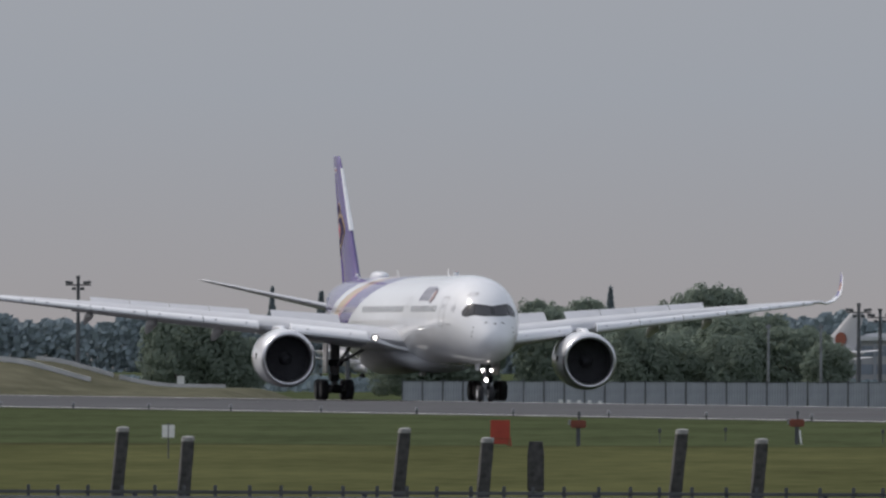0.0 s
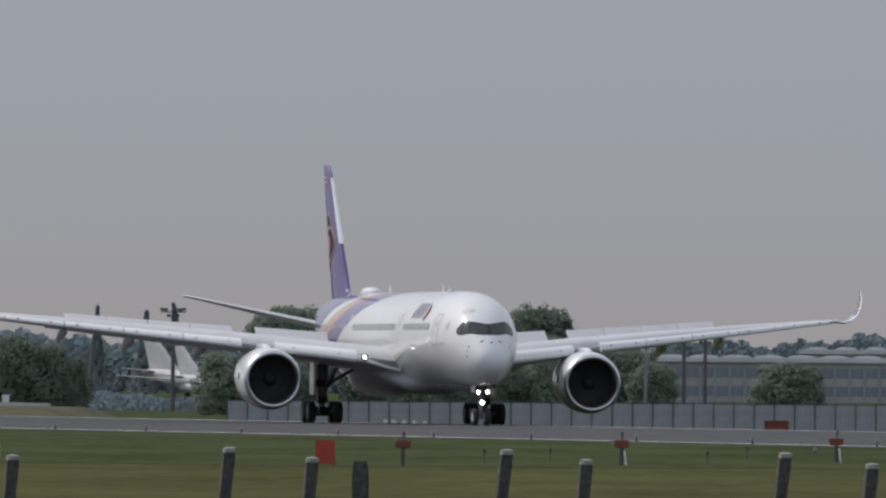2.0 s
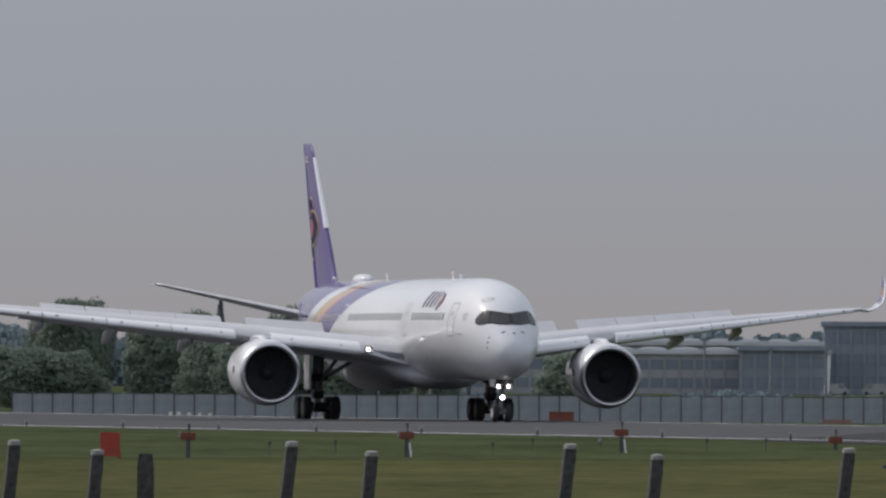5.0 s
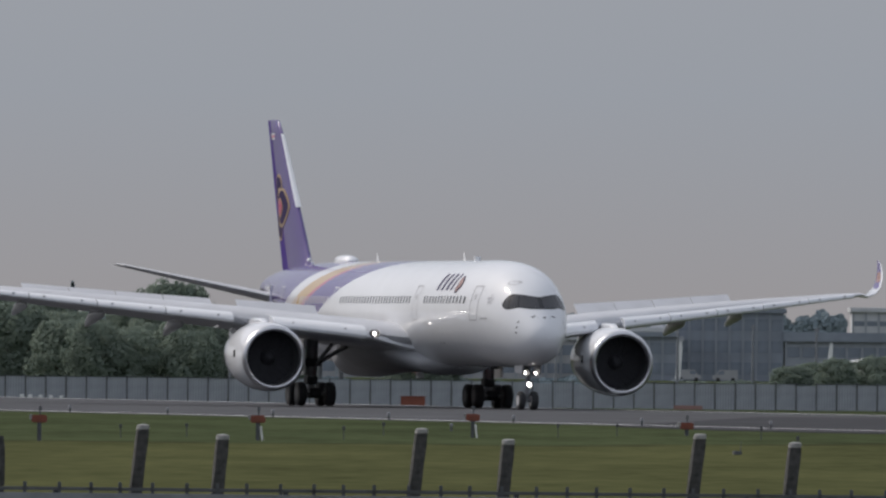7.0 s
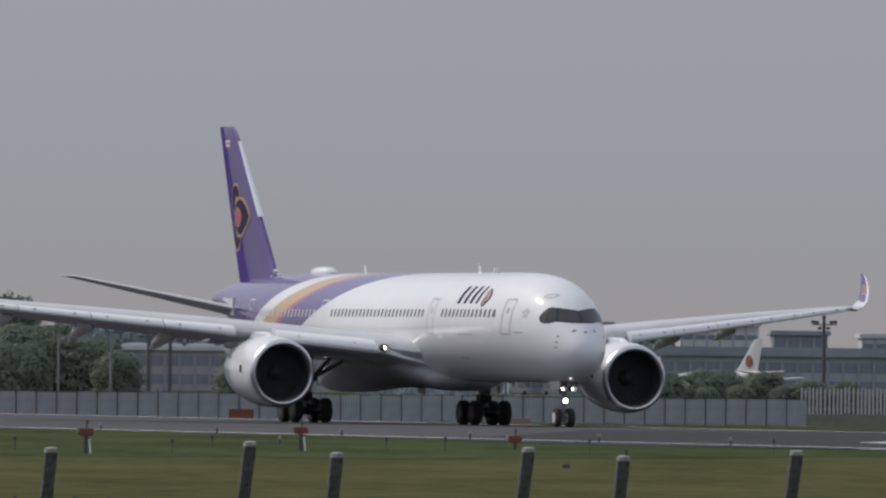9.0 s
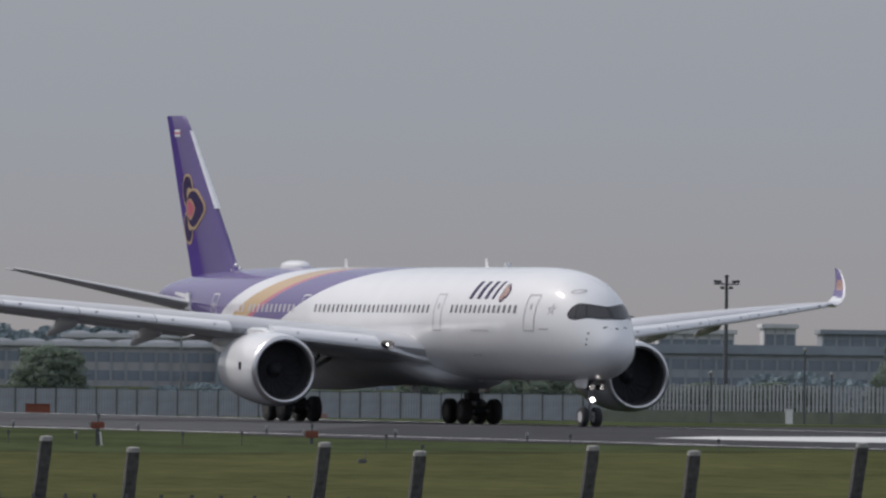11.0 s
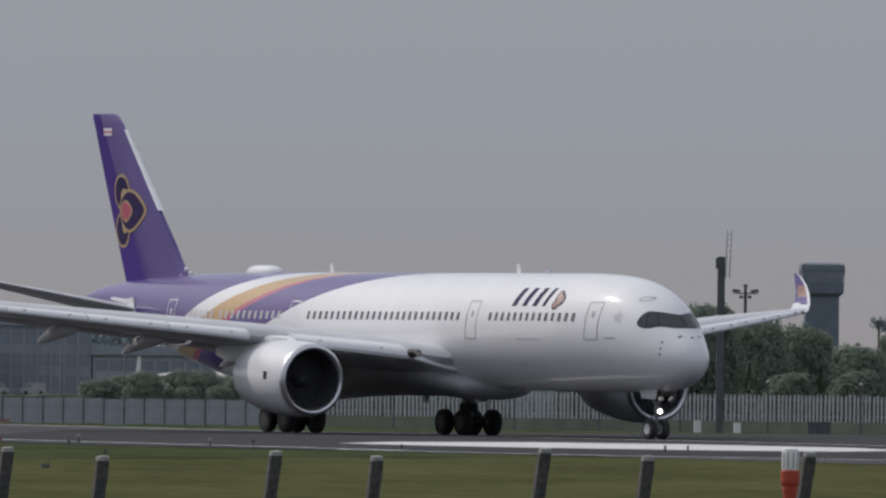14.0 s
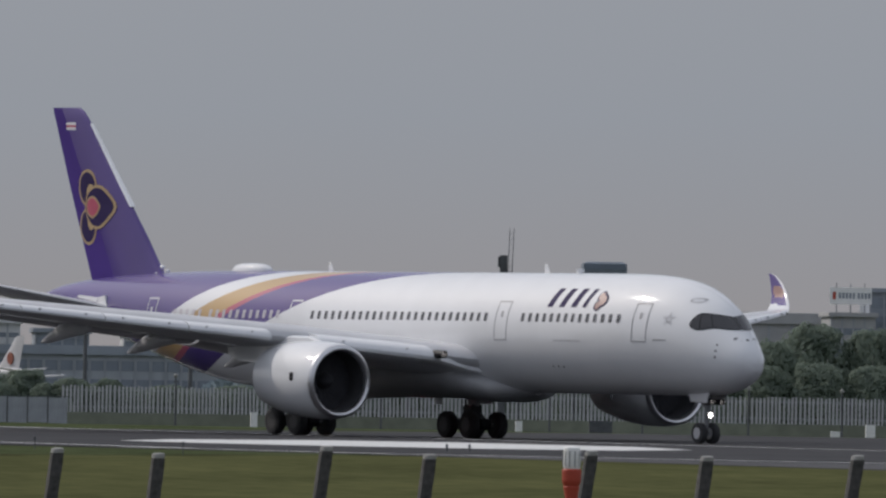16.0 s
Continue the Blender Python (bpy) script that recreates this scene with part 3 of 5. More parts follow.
bm = B()
loft(bm, [fin_cut(*f) for f in FIN])
fin = part("tail_fin", bm, M_purple, plane, "purple tail fin with gold petal emblem")
bm = B()
rs = []
for z, le, te, th in FIN:
    c = te - le
    t = fin_side(z, le, te, th, HINGE)
    X0 = le + (HINGE + 0.0008) * c
    rs.append([L(X0, t, z), L(X0, -t, z), L(te, -.035 - .12, z), L(te, .035 - .12, z)])
loft(bm, rs)
part("rudder", bm, M_rudder_shade, fin, "purple rudder turned slightly aside")
# metal leading edge; its near-white colour stands for the sun glint
bm = B()
loft(bm, [[L(le - 0.05 + x * 0.24 * (1 if z < 16 else .8), t * 1.0 * (te - le) * 0.55, z) for x, t in airfoil(8, .1)] for z, le, te, th in ((11.8, 57.67, 64.3, .09), (13, 58.82, 64.7, .09), (16.2, 61.83, 65.55, .085))])
part("leading_edge_strip", bm, M_edge, fin, "metal leading edge paled for its sun glint")
# two pale beads added in place of sun glints on the fin root
for X, z in ((54.62, 8.62), (55.1, 8.3)):
    bm = B()
    bmesh.ops.create_uvsphere(bm, u_segments=14, v_segments=8, radius=.13, matrix=Matrix.Translation(L(X - .1, .12, z)))
    part("fin_root_glint", bm, M_edge, fin, "small pale bead standing in for a glint at the fin root")
# emblem: two round petals and a pointed heart, plain shapes in gold with a pink core
def fin_half(X, z, side_sign=1):
    for a, b in zip(FIN, FIN[1:]):
        if a[0] <= z <= b[0]:
            u = (z - a[0]) / (b[0] - a[0])
            le, te, th = (p + (q - p) * u for p, q in zip(a[1:], b[1:]))
            c = te - le
            x = min(1, max(0, (X - le) / c))
            t = 5 * th * c * 1.05 * (0.2969 * math.sqrt(min(x, HINGE)) - 0.126 * min(x, HINGE) - 0.3516 * min(x, HINGE) ** 2 + 0.2843 * min(x, HINGE) ** 3 - 0.1015 * min(x, HINGE) ** 4)
            if x > HINGE:
                q = (x - HINGE) / (1 - HINGE)
                t = t * (1 - q) + (.035 - .12 * side_sign) * q
            return t
    return 0.1


def blob(name, outline, mat, out, parent, label=""):
    """A thin plate with the given outline (X, z), lying on both faces of the fin."""
    for sd in (1, -1):
        bm = B()
        rim = [L(X, sd * (fin_half(X, z, sd) + out), z) for X, z in outline]
        c = sum(rim, Vector()) / len(rim)
        mx, mz = 33.29 - c.x, c.z
        c = L(mx, sd * (fin_half(mx, mz, sd) + out), mz)
        low = [L(X, sd * (fin_half(X, z, sd) - 0.02), z) for X, z in outline]
        vs = [bm.verts.new(p) for p in rim]
        lv = [bm.verts.new(p) for p in low]
        cv = bm.verts.new(c)
        for i in range(len(vs)):
            j = (i + 1) % len(vs)
            bm.faces.new((vs[i], vs[j], cv))
            bm.faces.new((vs[i], vs[j], lv[j], lv[i]))
        part(name, bm, mat, parent, label, False)


def oval(cx, cz, rx, rz, tilt=0, n=28, point=0.0):
    o = []
    for k in range(n):
        a = k * math.tau / n
        r = 1 + point * max(0, math.cos(a)) ** 6
        x, z = rx * r * math.cos(a), rz * math.sin(a)
        ct, st = math.cos(radians(tilt)), math.sin(radians(tilt))
        o.append((cx - (x * ct - z * st), cz + x * st + z * ct))
    return o


for k, (cz, tilt) in enumerate(((12.8, -25), (10.76, 25))):
    blob("emblem_petal", oval(61.85, cz, 0.98, 0.98, tilt), M_tan, 0.02, fin)
    blob("emblem_petal_core", oval(61.85, cz, 0.83, 0.83, tilt), M_title, 0.032, fin)
    blob("emblem_petal_spot", oval(61.5, cz + (-0.22 if k == 0 else 0.22), 0.36, 0.42, tilt), M_tan, 0.042, fin)
blob("emblem_heart", oval(60.75, 11.78, 1.36, 1.17, 0, point=0.42), M_tan, 0.040, fin)
blob("emblem_heart_core", oval(60.78, 11.78, 1.2, 1.02, 0, point=0.42), M_title, 0.052, fin)
blob("emblem_heart_ring", oval(61.25, 11.78, 0.66, 0.58, 0, point=0.3), M_tan, 0.062, fin)
blob("emblem_heart_spot", oval(61.25, 11.78, 0.55, 0.47, 0, point=0.3), M_red, 0.072, fin)
for z0, z1, mt in ((16.12, 16.26, M_white), (15.86, 16.0, M_white), (16.0, 16.12, M_red)):
    blob("flag_marking", [(63.15, z0), (64.15, z0), (64.15, z1), (63.15, z1)], mt, 0.016, fin)
# ---- cockpit, doors, cabin windows and markings ----
def sheet(bm, grid, thick_grid=None):
    vs = [[bm.verts.new(p) for p in row] for row in grid]
    for a, b in zip(vs, vs[1:]):
        for i in range(len(a) - 1):
            bm.faces.new((a[i], a[i + 1], b[i + 1], b[i]))
    return bm


def nose_x(z):
    lo, hi = 0.3, 6.0
    for _ in range(30):
        mid = (lo + hi) / 2
        if fus(mid)[0] < z:
            lo = mid
        else:
            hi = mid
    return hi


def screen_patch(u0, u1, s0, s1, out, nz=6, nx=14, sides=(1, -1)):
    """A patch of the nose skin between two heights; s runs from the nose line (0) aft along the side (1)."""
    bm = B()
    for sd in sides:
        g = []
        for i in range(nz + 1):
            u = u0 + (u1 - u0) * i / nz
            row = []
            for k in range(nx + 1):
                s = s0 + (s1 - s0) * k / nx
                lo = 5.70 + 0.10 * math.exp(-((s - 0.5) / 0.2) ** 2) - 0.08 * s
                hi = 6.60 - 0.22 * (1 - s) ** 2 - 0.06 * s
                mid, q = 0.45 * lo + 0.55 * hi - 0.12 * s, max(0.0, (s - 0.74) / 0.26)
                z = mid + (lo + (hi - lo) * u - mid) * math.sqrt(max(0.01, 1 - q * q))
                x0 = nose_x(z)
                end = 3.7
                X = x0 + (end - x0) * s ** 1.6
                p = skin(X, phi_at(X, z), out)
                row.append(Vector((p.x, p.y * sd, p.z)))
            g.append(row)
        sheet(bm, g)
    return bm


shield = part("windscreen_mask", screen_patch(0.0, 1.0, 0.0, 1.0, 0.012, 8, 36), M_glass, plane, "black windscreen surround")
for s0, s1 in ((0.03, 0.5), (0.53, 0.76), (0.79, 0.96)):
    for sd in (1, -1):
        part("windscreen_pane", screen_patch(0.08, 0.92, s0, s1, 0.022, 6, 10, (sd,)), M_pane, shield)


def skin_strip(bm, X0, X1, z0, z1, out=0.014, sd=1, lean=0.0, n=3):
    g = []
    for i in range(n + 1):
        z = z0 + (z1 - z0) * i / n
        row = []
        for k in range(n + 1):
            X = X0 + (X1 - X0) * k / n + lean * (z - z0)
            p = skin(X, phi_at(X, z), out)
            row.append(Vector((p.x, p.y * sd, p.z)))
        g.append(row)
    sheet(bm, g)


for sd in (1, -1):
    for Xc, hw, z0, z1 in ((6.95, .56, 5.02, 7.0), (18.75, .56, 5.02, 7.02), (37.8, .5, 5.05, 6.95), (51.8, .52, 5.1, 7.0)):
        bm = B()
        w = 0.065
        skin_strip(bm, Xc - hw, Xc - hw + w, z0, z1, sd=sd, n=5)
        skin_strip(bm, Xc + hw - w, Xc + hw, z0, z1, sd=sd, n=5)
        skin_strip(bm, Xc - hw + w, Xc + hw - w, z0, z0 + w, sd=sd)
        skin_strip(bm, Xc - hw + w, Xc + hw - w, z1 - w, z1, sd=sd)
        skin_strip(bm, Xc - .09, Xc + .09, 6.2, 6.5, sd=sd)
        part("cabin_door", bm, M_white if Xc > 30 else M_seam, plane, "outlined cabin door")
    # one window mesh along the straight body, shared by all alike windows
    bm = B()
    ox = 25.0
    skin_strip(bm, ox - .13, ox + .13, 5.99, 6.41, out=0.012, sd=sd, n=4)
    bmesh.ops.translate(bm, verts=bm.verts[:], vec=(-(33.29 - ox), 0, 0))
    wmesh = finish("cabin_window", bm, M_cabin)
    pale = wmesh.copy()
    pale.materials[0] = M_palewin
    for a, b in ((8.6, 17.3), (20.2, 36.2), (39.3, 46.0)):
        X = a
        while X <= b:
            ob = new("cabin_window", pale if X > 38.5 else wmesh)
            ob.parent = plane
            ob.location = (33.29 - X, -sd * (fus(X)[2] - 2.98), 0)
            X += 0.635
    for k in range(5):
        bm = B()
        X = 46.7 + k * 0.635
        skin_strip(bm, X - .13, X + .13, 5.99, 6.41, out=0.012, sd=sd)
        part("cabin_window", bm, M_palewin, plane)
    # the name stands as four plain slanted bars, then a round petal mark
    for X0, X1 in ((14.3, 14.78), (13.25, 13.73), (12.2, 12.68), (11.35, 11.67)):
        bm = B()
        skin_strip(bm, X0 + .2, X1 + .2, 6.74, 7.68, out=0.014, sd=sd, lean=-0.28)
        part("name_bar", bm, M_title, plane)
    for dx, dz, r, mt in ((.12, .2, .28, M_title), (.14, -.24, .28, M_title), (-.16, 0, .32, M_title), (.12, .2, .2, M_rose), (.14, -.24, .2, M_rose), (-.14, 0, .24, M_rose)):
        bm = B()
        c = bm.verts.new(Vector((1, sd, 1)) * skin(10.45 + dx, phi_at(10.45 + dx, 7.08 + dz), 0.03 if mt is M_rose else 0.02))
        rim = []
        for k in range(16):
            a = k * math.tau / 16
            X, z = 10.45 + dx + r * 1.1 * math.cos(a), 7.08 + dz + r * math.sin(a)
            rim.append(bm.verts.new(Vector((1, sd, 1)) * skin(X, phi_at(X, z), 0.03 if mt is M_rose else 0.02)))
        for k in range(16):
            bm.faces.new((c, rim[k], rim[(k + 1) % 16]))
        part("name_petal", bm, mt, plane)
    # small round mark, static ports, hatch
    bm = B()
    for k in range(5):
        a0, a1 = radians(90 + 72 * k), radians(90 + 72 * k + 144)
        for q in range(5):
            u = q / 5
            X, z = 5.0 + .36 * (math.cos(a0) * (1 - u) + math.cos(a1) * u), 6.2 + .3 * (math.sin(a0) * (1 - u) + math.sin(a1) * u)
            skin_strip(bm, X - .03, X + .03, z - .03, z + .03, sd=sd, n=1)
    part("round_mark", bm, M_seam, plane)
    if sd > 0:
        bm = B()
        for k in range(26):
            a = k * math.tau / 26
            X, z = 4.05 + .3 * math.cos(a), 7.16 + .1 * math.sin(a)
            skin_strip(bm, X - .03, X + .03, z - .02, z + .02, sd=sd, n=1)
        part("roof_hatch_outline", bm, M_seam, plane)
    for X, z in ((1.95, 4.95), (1.95, 4.65), (1.95, 4.35), (0.95, 5.18), (1.15, 5.22), (1.4, 5.26), (14.6, 3.75), (14.15, 3.75), (13.7, 3.75)):
        bm = B()
        skin_strip(bm, X - .045, X + .045, z - .05, z + .05, sd=sd, n=1)
        part("sensor_port", bm, M_dark, plane)
    for X0, X1, z0, z1 in ((11.6, 14.0, 5.02, 5.06), (5.0, 5.9, 5.12, 5.18)):
        bm = B()
        skin_strip(bm, X0, X1, z0, z1, sd=sd)
        part("hatch_seam", bm, M_seam, plane)

# antennas and domes along the top
bm = B()
loft(bm, [[L(46.1 + r * 1.7 * math.cos(a), r * .62 * math.sin(a), z) for a in [k * math.tau / 28 for k in range(28)]] for r, z in ((1, 8.35), (1, 8.55), (.86, 8.74), (.6, 8.84), (.25, 8.88))])
part("satellite_dome", bm, M_white, plane)
for X, h in ((38.7, .55), (18.9, .55)):
    bm = B()
    loft(bm, [[L(X - .25 + dx * .45 * s + .3 * q, dy * .03, 8.42 + h * q) for dx, dy in ((0, 0), (.5, 1), (1, 0), (.5, -1))] for q, s in ((0, 1.2), (1, .5))])
    part("blade_antenna", bm, M_white, plane)
for X, r in ((54.2, .12), (16.0, .14)):
    bm = B()
    bmesh.ops.create_uvsphere(bm, u_segments=14, v_segments=8, radius=r, matrix=Matrix.Translation(L(X, 0, fus(X)[0] + .05)))
    part("beacon_base", bm, M_white, plane)

# ---- landing gear ----
axles = []


def wheel(parent, r, w, y, rim):
    bm = B()
    prof = [(-w * .5, r * .55), (-w * .5, r * .8), (-w * .42, r * .94), (-w * .25, r), (w * .25, r), (w * .42, r * .94), (w * .5, r * .8), (w * .5, r * .55)]
    rings = [[Vector((q * math.cos(a), x + y, q * math.sin(a))) for a in [k * math.tau / 32 for k in range(32)]] for x, q in prof]
    loft(bm, rings, cap=False)
    ty = part("tyre", bm, M_rubber, parent)
    bm = B()
    prof = [(-w * .48, r * .56), (-w * .3, r * .5), (-w * .3, 0.12), (w * .3, .12), (w * .3, r * .5), (w * .48, r * .56)]
    loft(bm, [[Vector((q * math.cos(a), x + y, q * math.sin(a))) for a in [k * math.tau / 24 for k in range(24)]] for x, q in prof], cap=True)
    part("rim", bm, rim, parent, "grey wheel rim")


def axle(X, y, z, track, r, w, rim=M_rim):
    ax = new("wheel_axle")
    ax.parent = plane
    ax.location = L(X, y, z)
    bm = B()
    tube(bm, (0, -track / 2, 0), (0, track / 2, 0), .1, .1, 12)
    part("axle_bar", bm, M_gear, ax)
    for s in (-1, 1):
        wheel(ax, r, w, s * track / 2, rim)
    axles.append((ax, L(X, y, z), r))


for sd in (1, -1):
    for dx in (-1.02, 1.02):
        axle(33.29 + dx, 5.33 * sd, 0.70, 1.74, 0.70, 0.53)
    y = 5.33 * sd
    bm = B()
    tube(bm, L(32.1, y, .72), L(34.5, y, .72), .17, .17, 14)
    tube(bm, L(33.29, y, .7), L(33.2, y, 2.2), .23, .24, 16)
    tube(bm, L(33.2, y, 1.7), L(33.0, y, 4.6), .33, .36, 16)
    part("main_leg", bm, M_gear, plane, "grey main landing gear leg with bogie beam")
    bm = B()
    tube(bm, L(33.1, y, 2.3), L(32.6, y - 2.3 * sd, 3.7), .12, .12, 10)
    tube(bm, L(33.1, y, 2.1), L(31.2, y - .7 * sd, 3.6), .11, .11, 10)
    tube(bm, L(33.5, y, 1.3), L(34.0, y, 1.9), .07, .07, 8)
    tube(bm, L(34.0, y, 1.9), L(33.35, y, 2.6), .07, .07, 8)
    part("side_brace", bm, M_gear, plane)
    bm = B()
    box(bm, 33.29 - 33.7, 33.29 - 32.6, -y - .5, -y + .5, 2.3, 2.75, .08)
    box(bm, 33.29 - 33.75, 33.29 - 32.85, -y - .32, -y + .32, 1.25, 1.75, .06)
    part("gear_actuator", bm, M_dark, plane, "dark hydraulic actuator block")
    for dx in (-1.02, 1.02):
        bm = B()
        tube(bm, L(33.29 + dx, y - .3, .74), L(33.29 + dx, y + .3, .74), .3, .3, 16)
        part("brake_pack", bm, M_dark, plane, "dark brake pack between the wheels")
    bm = B()
    box(bm, 33.29 - 34.1, 33.29 - 32.4, -y - sd * .62 - .06, -y - sd * .62 + .06, 1.8, 4.0, .03)
    part("gear_door", bm, M_white, plane)
axle(4.63, 0, .53, .76, .53, .37, M_hull)
bm = B()
tube(bm, L(4.63, 0, .53), L(4.55, 0, 1.6), .1, .1, 14)
tube(bm, L(4.55, 0, 1.4), L(4.45, 0, 2.9), .15, .16, 14)
tube(bm, L(4.5, 0, 1.7), L(5.9, 0, 2.7), .08, .08, 10)
tube(bm, L(4.4, -.45, 2.1), L(4.4, .45, 2.1), .06, .06, 10)
tube(bm, L(4.9, 0, .8), L(5.1, 0, 1.2), .05, .05, 8)
part("nose_leg", bm, M_gear, plane, "grey nose landing gear leg")
for y in (-.55, .55):
    bm = B()
    loft(bm, [[L(X, y + o, z) for X, z in ((3.6, 2.65), (5.4, 2.5), (5.2, 2.1), (3.8, 2.05))] for o in (-.02, .02)])
    part("nose_gear_door", bm, M_grey, plane)
for y, z in ((-.3, 2.1), (.3, 2.1), (0.0, 1.45)):
    bm = B()
    lathe(bm, [(-.14, .0), (-.05, .14), (.62, .155)] if z > 2 else [(-.14, .0), (-.05, .17), (.1, .18)], L(4.27, y, z), 18)
    part("lamp_housing", bm, M_dark, plane)
    bm = B()
    tube(bm, L(4.28, y, z), L(4.25, y, z), .12, .12, 18)
    part("taxi_light", bm, M_lamp, plane, "lit white taxi lamp")
beacons = []
for X, z, k in ((16.0, 8.59, 1.0), (28.6, 1.9, 1.15)):
    p = L(X, 0, z)
    bm = B()
    half = [(.2 * k * math.cos(radians(a)), .2 * k * math.sin(radians(a))) for a in range(90, 271, 15)]
    loft(bm, [[Vector((x, y, z)) for x, y in half] for z in (-.16 * k, .14 * k)])
    core = part("beacon_drum", bm, M_white, plane, "", True, Matrix.Translation(p))
    bm = B()
    box(bm, .005, .08, -.13 * k, .13 * k, -.11 * k, .11 * k, .02)
    part("beacon_lamp", bm, M_beacon, core, "red anti-collision lamp")
    beacons.append((core, p))
bm = B()
tube(bm, L(28.6, 0, 2.2), L(28.6, 0, 2.05), .3, .24, 14)
part("beacon_mount", bm, M_steel, plane)
bm = B()
tube(bm, L(36.5, 0, 2.2), L(36.5, 0, 1.85), .1, .05, 8)
part("belly_antenna", bm, M_steel, plane)
bm = B()
tube(bm, L(13.0, 0, 2.45), L(13.0, 0, 2.15), .08, .04, 8)
part("belly_antenna", bm, M_steel, plane)

# ---- paved strips, paint and kerb lights ----
def slab(bm, pts, z, dz):
    loft(bm, [[Vector((x, y, z - dz)) for x, y in pts], [Vector((x, y, z)) for x, y in pts]])


bm = B()
slab(bm, [(4, 742), (8, 716), (13, 702), (20, 690), (30, 667), (60, 655), (130, 640), (170, 985), (60, 990), (12, 880)], 0.006, 0.05)
solid("taxiway", bm, M_tar, "dark grey asphalt taxiway leaving the runway", "taxiway", kind="structure", smooth=False)
# glare on the pavement, laid down as a white slab
bm = B()
slab(bm, [(22.6, 757), (25.5, 746), (30, 738), (38, 735), (44, 740), (48.5, 760), (47.5, 785), (40, 802), (33, 800), (26, 782)], 0.016, 0.006)
solid("pavement_glare_strip", bm, M_paint, "bright strip of glare across the pavement, laid as a white slab", "road marking", kind="structure", smooth=False)
for a0, a1, c0, c1 in ((-600, 190, 0.9, 1.7), (-600, 250, 63.5, 64.1)):
    bm = B()
    strip(bm, a0, a1, c0, c1, 0.010, 0.008)
    solid("runway_line", bm, M_paint, "worn white painted runway line", "road marking", kind="structure", smooth=False)
bm = B()
slab(bm, [(20.6, 692), (30.6, 669), (60, 657), (130, 642), (130, 643.2), (60, 658.4), (30.9, 670.4), (20.8, 693.4)], 0.014, 0.006)
solid("taxiway_line", bm, M_paint, "worn white painted taxiway edge line", "road marking", kind="structure", smooth=False)


def edge_light():
    ob = thing("runway_edge_light", "small grey runway edge light on a short stem", "light", group="runway edge lights")
    bm = B()
    tube(bm, (0, 0, 0), (0, 0, .22), .05, .04, 8)
    part("stem", bm, M_darksteel, ob)
    bm = B()
    lathe(bm, [(0, .07), (.08, .075), (.13, .04), (.14, 0.0)], seg=12)
    bmesh.ops.transform(bm, matrix=pose(0, 0, .22, 0, -90, 0), verts=bm.verts[:])
    part("lens", bm, M_steel, ob, "grey glass lens")
    return ob


lamp0 = edge_light()
lamp0.matrix_basis = Matrix.Translation(rp(-140, -1.2))
for k in range(1, 17):
    copy_thing(lamp0, Matrix.Translation(rp(-140 + 19.5 * k, -1.2 + 0.3 * math.sin(k))))
for x, y in ((34.6, 703), (35.6, 704), (-3.0, 676)):
    copy_thing(lamp0, pose(x, y, 0) @ Matrix.Scale(0.9, 4))

# ---- near fence: leaning concrete posts and a low rail ----
def fence_post(x, y, top, lean, w):
    ob = thing("concrete_fence_post", "leaning weathered grey concrete fence post with pale cap", "fence post", pose(x + .035, y, -0.03), "near fence posts")
    hgt = top + 0.03
    sh = math.tan(radians(lean))
    bm = B()
    rings = []
    for k in range(13):
        z = hgt * k / 12 - (0.055 if k == 12 else 0)
        ww = w * (1.05 - 0.08 * k / 12)
        ring_ = []
        for q in range(16):
            a = q * math.tau / 16
            sq = 0.96 / max(abs(math.cos(a)), abs(math.sin(a))) ** 0.85
            b = a + 0.2
            ring_.append(Vector((sh * (z - hgt) + ww / 2 * sq * math.cos(b) + 0.003 * math.sin(k * 2.3 + q), ww / 2 * sq * math.sin(b), z)))
        rings.append(ring_)
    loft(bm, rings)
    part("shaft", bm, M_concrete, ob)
    # cap in a much paler concrete than the shaft
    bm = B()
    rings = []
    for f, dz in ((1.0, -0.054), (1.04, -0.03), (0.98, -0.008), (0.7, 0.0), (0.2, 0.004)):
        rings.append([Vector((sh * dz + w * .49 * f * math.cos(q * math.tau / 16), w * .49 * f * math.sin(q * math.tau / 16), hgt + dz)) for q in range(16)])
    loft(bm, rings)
    part("cap", bm, M_cap, ob, "pale rounded top")
    return ob


for k, (x, top) in enumerate([(-13.2, 2.21), (-10.19, 2.21), (-7.15, 2.21), (-4.16, 2.21), (-1.16, 2.2), (1.84, 2.17), (4.73, 2.17), (7.63, 2.24), (10.49, 2.24), (13.37, 2.24), (16.2, 2.24)]):
    fence_post(x, 182, top + .02, 5.0 + 0.35 * k, 0.138)
for k, (x, top) in enumerate([(-12.3, 2.13), (-9.28, 2.13), (-6.12, 2.13), (-3.23, 2.13), (-0.22, 2.11), (2.8, 2.11), (5.69, 2.15), (8.55, 2.19), (11.48, 2.22), (14.32, 2.22), (17.2, 2.22)]):
    fence_post(x, 178, top + .02, 4.0 + 0.35 * k, 0.138)

stub = thing("concrete_marker_slab", "short dark weathered concrete slab post on the grass", "post", pose(-5.64, 180, -0.03))
bm = B()
for k in range(5):
    box(bm, -.088 + .004 * (k % 2), .088 - .003 * (k % 2), -.06, .06, 0.4 * k, 0.4 * k + .397, .012)
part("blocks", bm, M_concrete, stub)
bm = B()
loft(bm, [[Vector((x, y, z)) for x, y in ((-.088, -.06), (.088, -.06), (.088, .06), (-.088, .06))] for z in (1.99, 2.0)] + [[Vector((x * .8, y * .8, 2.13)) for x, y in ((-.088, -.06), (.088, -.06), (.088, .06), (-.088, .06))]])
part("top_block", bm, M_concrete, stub)

